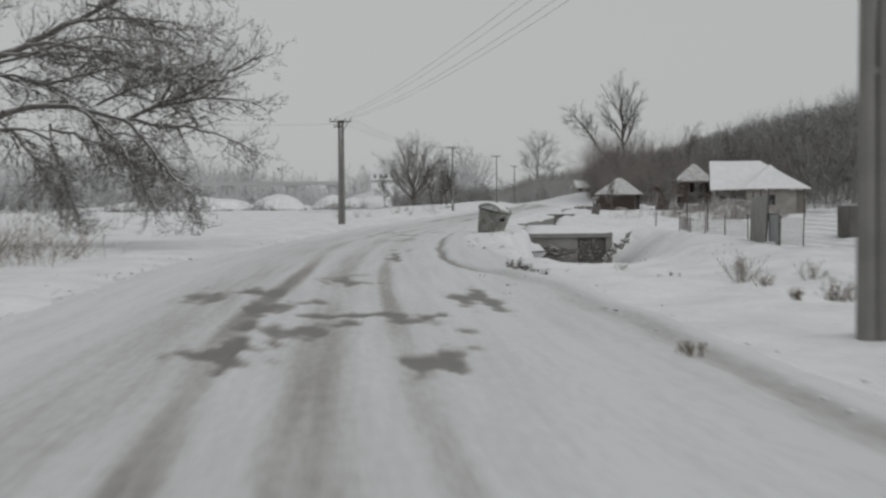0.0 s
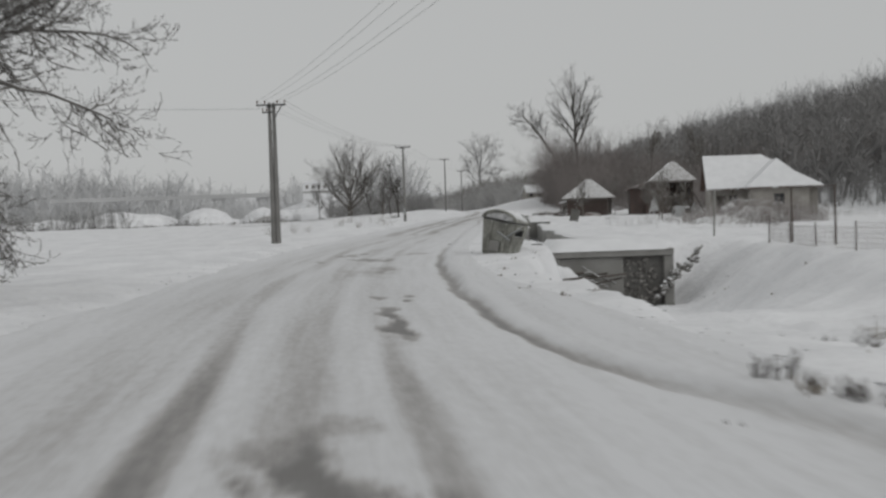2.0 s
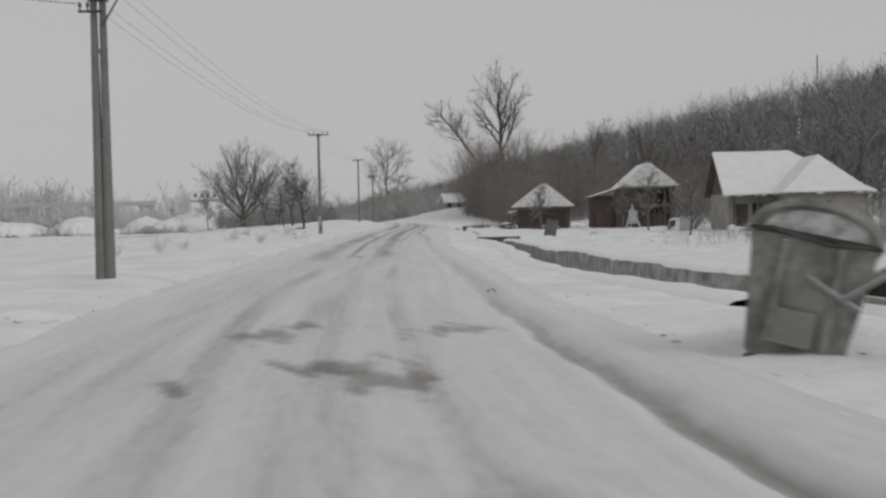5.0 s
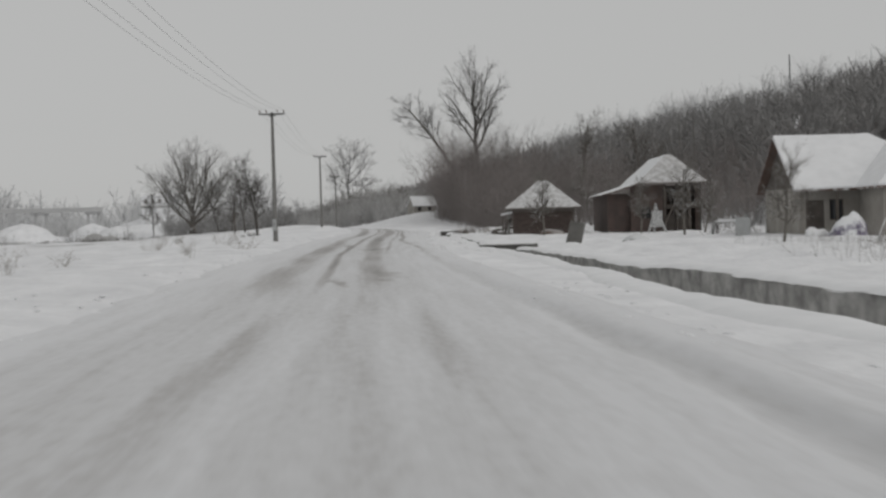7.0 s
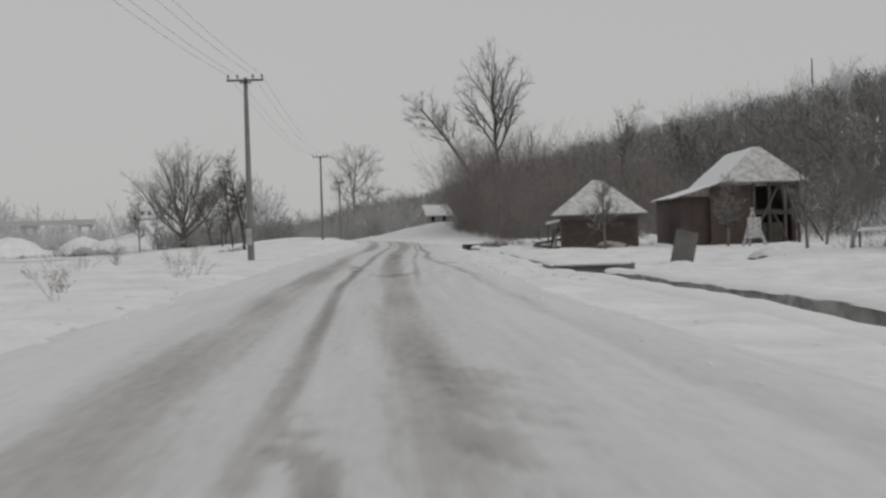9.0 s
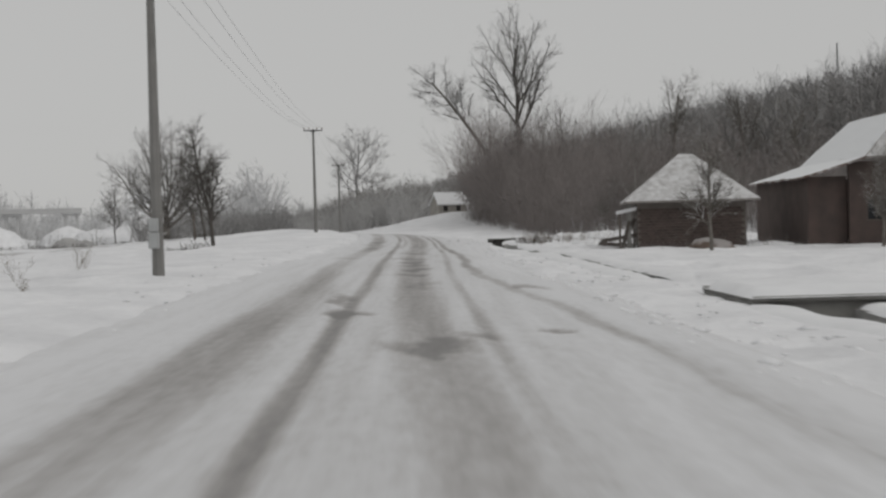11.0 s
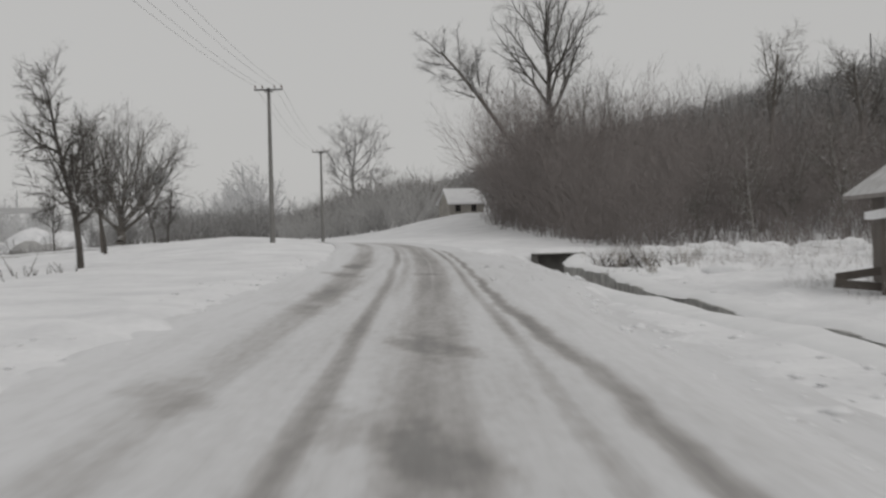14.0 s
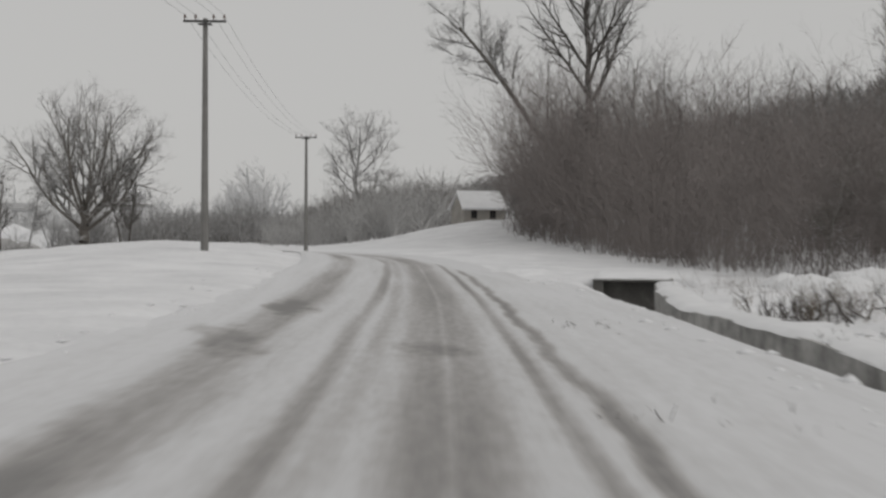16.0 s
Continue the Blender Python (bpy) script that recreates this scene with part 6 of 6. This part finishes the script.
thicket("yard_scrub", spots, 17, SNOWY_BRUSH, "low snowy scrub in front of the wood", lambda x, y: .75 + 0 * x, 8, "scrub", thick=.04, spec=LOWSCRUB, spread=.7)
spots = [(rg.uniform(20, 30), rg.uniform(114, 124)) for _ in range(130)]
thicket("garden_scrub", spots, 18, SNOWY_BRUSH, "tangled snow-laden garden scrub in front of the house", lambda x, y: 2.0 - .8 * np.abs(x - 25) / 5, 15, "scrub", thick=.035, spec=LOWSCRUB)
spots = [(rg.uniform(20, 40), rg.uniform(124, 142)) for _ in range(70)] + [(rg.uniform(15, 22), rg.uniform(100, 118)) for _ in range(25)]
thicket("yard_scrub", spots, 23, BARK_PALE, "thin dry stalks and snowy scrub in the yard", lambda x, y: .9 + 0 * x, 8, "scrub", thick=.03, spec=LOWSCRUB)
spots = [(rg.uniform(29.8, 33), rg.uniform(161.5, 166)) for _ in range(14)]
thicket("yard_scrub", spots, 27, BARK_PALE, "tangled cut branches heaped beside the yard table", lambda x, y: 1.5 + 0 * x, 7, "scrub", thick=.035, spec=LOWSCRUB, spread=1.1)
for k, (x, y, r, h) in enumerate(((22.3, 117, 2.2, .9), (25.2, 119, 2.6, 1.3), (27.8, 121, 2.2, 1.1), (24, 121.5, 2.0, 1.0))):
    lump("snow_drift", x, y, r, h, SNOW_CAP, "rounded snow drift in the garden scrub", "snow drift", "garden drifts", 330 + k, sink=.25)
spots = [(rg.uniform(21.5, 29), rg.uniform(187.2, 189.2)) for _ in range(22)] + [(rg.uniform(20.2, 21.8), rg.uniform(186, 194)) for _ in range(14)]
thicket("hut_scrub", spots, 29, BARK_PALE, "snowy weeds and scrub along the hut's foot", lambda x, y: .75 + 0 * x, 9, "scrub", thick=.04, spec=LOWSCRUB)
for k in range(30):
    x, y = rng0.uniform(23.5, 40), rng0.uniform(206, 231)
    lump("snow_drift", x, y, rng0.uniform(.8, 1.8), rng0.uniform(.35, .7), SNOW_CAP, "rounded snow drift among low scrub", "snow drift", "scrub drifts", 360 + k, sink=.25)
for k, (x, y, h) in enumerate(((21.0, 211.2, .8), (21.6, 211.9, .9), (22.2, 212.4, .7), (20.7, 206.5, .35), (24.2, 214, .8), (25.6, 216, .7), (23.2, 210, .6))):
    weed(x, y, 390 + k, h, 14)
lump("earth_mound", 24.4, 188.0, 1.4, .6, EARTH, "brown earth mound half under snow before the hut", "mound", "", 340, sink=.2)
lump("snow_drift", 22.0, 188.2, 1.4, .22, SNOW_CAP, "snow drift against the hut's corner", "snow drift", "hut drifts", 341, sink=.2)
lump("snow_drift", 27.6, 188.6, 1.2, .28, SNOW_CAP, "snow drift against the hut's corner", "snow drift", "hut drifts", 342, sink=.2)
tree("yard_tree", 30.4, 183.0, 71, YOUNG, BARK_PALE, "small bare fruit tree in front of the barn", "yard trees", length=4.2, radius=.09)
tree("yard_tree", 22.5, 182.5, 72, YOUNG, BARK_PALE, "small bare fruit tree in front of the hut", "yard trees", length=4.6, radius=.09)
tree("yard_tree", 28.2, 166.5, 74, YOUNG, BARK_PALE, "small bare fruit tree among yard clutter", "yard trees", length=4.6, radius=.09)
tree("yard_tree", 31.2, 171.0, 75, YOUNG, BARK_PALE, "small bare fruit tree among yard clutter", "yard trees", length=3.8, radius=.08, lean=(.2, 0, 1))
tree("yard_tree", 22.0, 136.0, 73, YOUNG, BARK_PALE, "small bare fruit tree in the yard", "yard trees", length=4.0, radius=.07)

def clods(name, spots, seed, size, material, label):
    """Many small broken lumps as one mesh."""
    rg = np.random.default_rng(seed)
    base = np.array([(1, 0, 0), (0, 1, 0), (-1, 0, 0), (0, -1, 0), (0, 0, .8), (0, 0, -.6)], float)
    tri = np.array([(0, 1, 4), (1, 2, 4), (2, 3, 4), (3, 0, 4), (1, 0, 5), (2, 1, 5), (3, 2, 5), (0, 3, 5)])
    V, F = [], []
    for k, (x, y) in enumerate(spots):
        s = size * rg.uniform(.3, 1.0) ** 1.6
        a = rg.uniform(0, 6.28)
        p = base * rg.uniform(.6, 1.3, (6, 3)) * s
        p = np.column_stack([p[:, 0] * math.cos(a) - p[:, 1] * math.sin(a), p[:, 0] * math.sin(a) + p[:, 1] * math.cos(a), p[:, 2]])
        V.append(p * [1, 1, .5] + [x, y, z_at(x, y) + .02 * s])
        F.append(tri + 6 * k)
    ob = raw(name, np.concatenate(V).tolist(), np.concatenate(F).tolist(), material, smooth=True)
    return tagged(ob, label, "snow clods", kind="stuff")


rg = np.random.default_rng(91)
sp = []
for _ in range(380):
    y = rg.uniform(6, 100)
    sp.append((float(road_x(y)) + 3.4 * float(broad(y)) + abs(rg.normal(0, .6)), y))
for _ in range(800):
    y = rg.uniform(100, 225)
    sp.append((float(road_x(y)) + 2.9 + abs(rg.normal(0, .9)), y))
for _ in range(900):
    y = rg.uniform(6, 225)
    sp.append((float(road_x(y)) - 3.75 * float(broad(y)) - abs(rg.normal(0, .9)), y))
clods("snow_clods", [(float(road_x(y)) + 3.0 + 4.0 * r ** 1.6, y) for y, r in zip(rg.uniform(138, 224, 420), rg.random(420))], 94, .18, SNOW_CAP, "broken lumps of ploughed snow beside the road")
clods("snow_clods", sp, 92, .085, SNOW_CAP, "small broken lumps of ploughed snow along the road")
sp = []
for _ in range(45):
    y = rg.uniform(8, 90)
    sp.append((float(road_x(y)) + 3.2 * float(broad(y)) + abs(rg.normal(0, .4)), y))
for _ in range(60):
    y = rg.uniform(100, 222)
    sp.append((float(road_x(y)) + 2.6 + rg.random() * 2.5, y))
for _ in range(130):
    y = rg.uniform(15, 48)
    sp.append((float(road_x(y)) - 4.0 * float(broad(y)) - abs(rg.normal(0, .3)), y))
for _ in range(90):
    y = rg.uniform(34, 72)
    sp.append((float(np.interp(y, BANKY, BANKX)) + rg.uniform(-1.5, .6), y))
for _ in range(70):
    sp.append((rg.uniform(10.2, 12.5), rg.uniform(38, 74)))
clods("dirt_clods", sp, 93, .06, DIRT, "small dirty crumbs along the road's edge")

# ---- far distance: viaduct, mounds, woods with haze put into their colour ----
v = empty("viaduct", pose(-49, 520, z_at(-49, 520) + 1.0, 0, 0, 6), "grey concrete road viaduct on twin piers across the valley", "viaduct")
# The viaduct's concrete takes the haze-pale colour, not its own grey
part("deck", bm_box(-70, -3, 10.1, 8, 3, 11.0, .05), HAZE_FAR, v)
part("parapet", bm_box(-70, -3.1, 11.004, 8, -2.85, 11.5, .03), HAZE_FAR, v)
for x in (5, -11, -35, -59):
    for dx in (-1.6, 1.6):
        part("pier", bm_box(x + dx - .45, -1.2, -2, x + dx + .45, 1.2, 9.9, .04), HAZE_FAR, v)
    part("pier_cap", bm_box(x - 2.6, -2, 9.3, x + 2.6, 2, 9.896, .04), HAZE_FAR, v)
for k, (x, y, r, h) in enumerate(((-75, 560, 26, 6), (-38, 640, 24, 6.5), (-150, 620, 34, 6), (-58, 470, 13, 3.0), (-110, 480, 18, 3.2), (-62, 492, 17, 8.4), (-88, 486, 22, 9.2), (-42, 498, 13, 9.6), (-29, 482, 16, 9.0), (-18, 470, 13, 6.5))):
    lump("snow_mound", x, y, r, h, SNOW, "large snow-covered earth mound in the valley", "mound", "valley mounds", 300 + k, sink=.3)
lump("scrub_mound", -37, 463, 7.5, 5.6, HAZE_MID, "earth mound in the haze-grey colour of scrub in the valley", "mound", "valley mounds", 310, sink=.3)
rg = np.random.default_rng(88)
spots = []
for cx, cy, nn in ((-60, 620, 12), (-150, 640, 16), (-210, 560, 20), (-100, 820, 16), (-250, 800, 26), (-20, 700, 14), (-330, 900, 30), (5, 560, 10)):
    spots += [(cx + rg.normal(0, 14), cy + rg.normal(0, 10)) for _ in range(nn)]
thicket("valley_trees", spots, 19, HAZE_FAR, "trees scattered across the valley in haze-pale colour", lambda x, y: 10 + 0 * x, 5, "trees", thick=.18, spec=SPARSE)
spots = [(-70 + rg.normal(0, 6), 350 + rg.normal(0, 4)) for _ in range(14)] + [(-52 + rg.normal(0, 5), 380 + rg.normal(0, 4)) for _ in range(10)] + [(-28 + rg.normal(0, 7), 400 + rg.normal(0, 5)) for _ in range(10)] + [(-95 + rg.normal(0, 7), 420 + rg.normal(0, 4)) for _ in range(14)] + [(-118 + rg.normal(0, 5), 330 + rg.normal(0, 4)) for _ in range(16)]
thicket("hedge", spots, 20, FROST_HAZE, "frosted hedge clumps in the field in haze-grey colour", lambda x, y: 5.5 + 5 * step(-100, -112, x), 8, "hedge", thick=.07, spec=SPARSE)
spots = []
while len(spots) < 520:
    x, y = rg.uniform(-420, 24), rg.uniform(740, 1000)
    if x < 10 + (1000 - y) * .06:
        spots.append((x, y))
thicket("far_woods", spots, 24, HAZE, "woods across the valley with haze painted into their pale colour", lambda x, y: 24 + 6 * np.sin(x * .021) + 5 * np.sin(x * .09), 4, "woods", thick=.17, spec=[(3, .1, .03, 8, .42, 38, .12, .4), (2, .16, .03, 3, .5, 42, .12, .4), (1, .2, 0, 0, 0, 0, 0, .5)])
lump("snow_mound", -27, 602, 18, 11.5, SNOW, "large snow-covered earth mound in the valley", "mound", "valley mounds", 309, sink=0)
wb = empty("far_building", pose(-27, 590, 9.4, 0, 0, 6) @ Matrix.Diagonal((.62, .62, .9, 1)), "long pale building far away in the valley", "building")
part("wall", bm_box(-10, 0, -6, 10, 8, 5.0), SNOW_CAP, wb)
part("plinth", bm_box(-10.2, -.2, .3, 10.2, 8.2, 1.2), HAZE_MID, wb)
part("roof", roof_face(bmesh.new(), [(-10.5, -.5, 5.0), (10.5, -.5, 5.0), (10.5, 8.5, 6.5), (-10.5, 8.5, 6.5)], .3), SNOW_CAP, wb)
for x in (-7.5, -3.5, .5, 4.5):
    part("window", bm_box(x - .8, -.06, 2.3, x + .8, -.01, 4.0), BARK_PALE, wb)
mast = part("mast", bm_rod((0, 0, -2), (0, 0, 24), .55, .25, 6), STEEL)
mast.matrix_world = pose(250, 656, z_at(250, 656))
tagged(mast, "slim dark mast on top of the wooded hill", "mast")

# meter box on the second pole
mb = empty("meter_box", pose(1.1, 159.55, z_at(1.1, 159.8) + .68, 0, 0, -7), "pale grey electricity meter box fixed to the pole", "meter box")
part("case", bm_box(-.11, -.13, 0, .11, .06, .36, .01), PLASTIC, mb)
part("door", bm_box(-.09, -.145, .03, .09, -.132, .33, .003), PLASTIC, mb)
part("case", bm_box(-.1, -.11, .38, .1, .06, .68, .01), PLASTIC, mb)
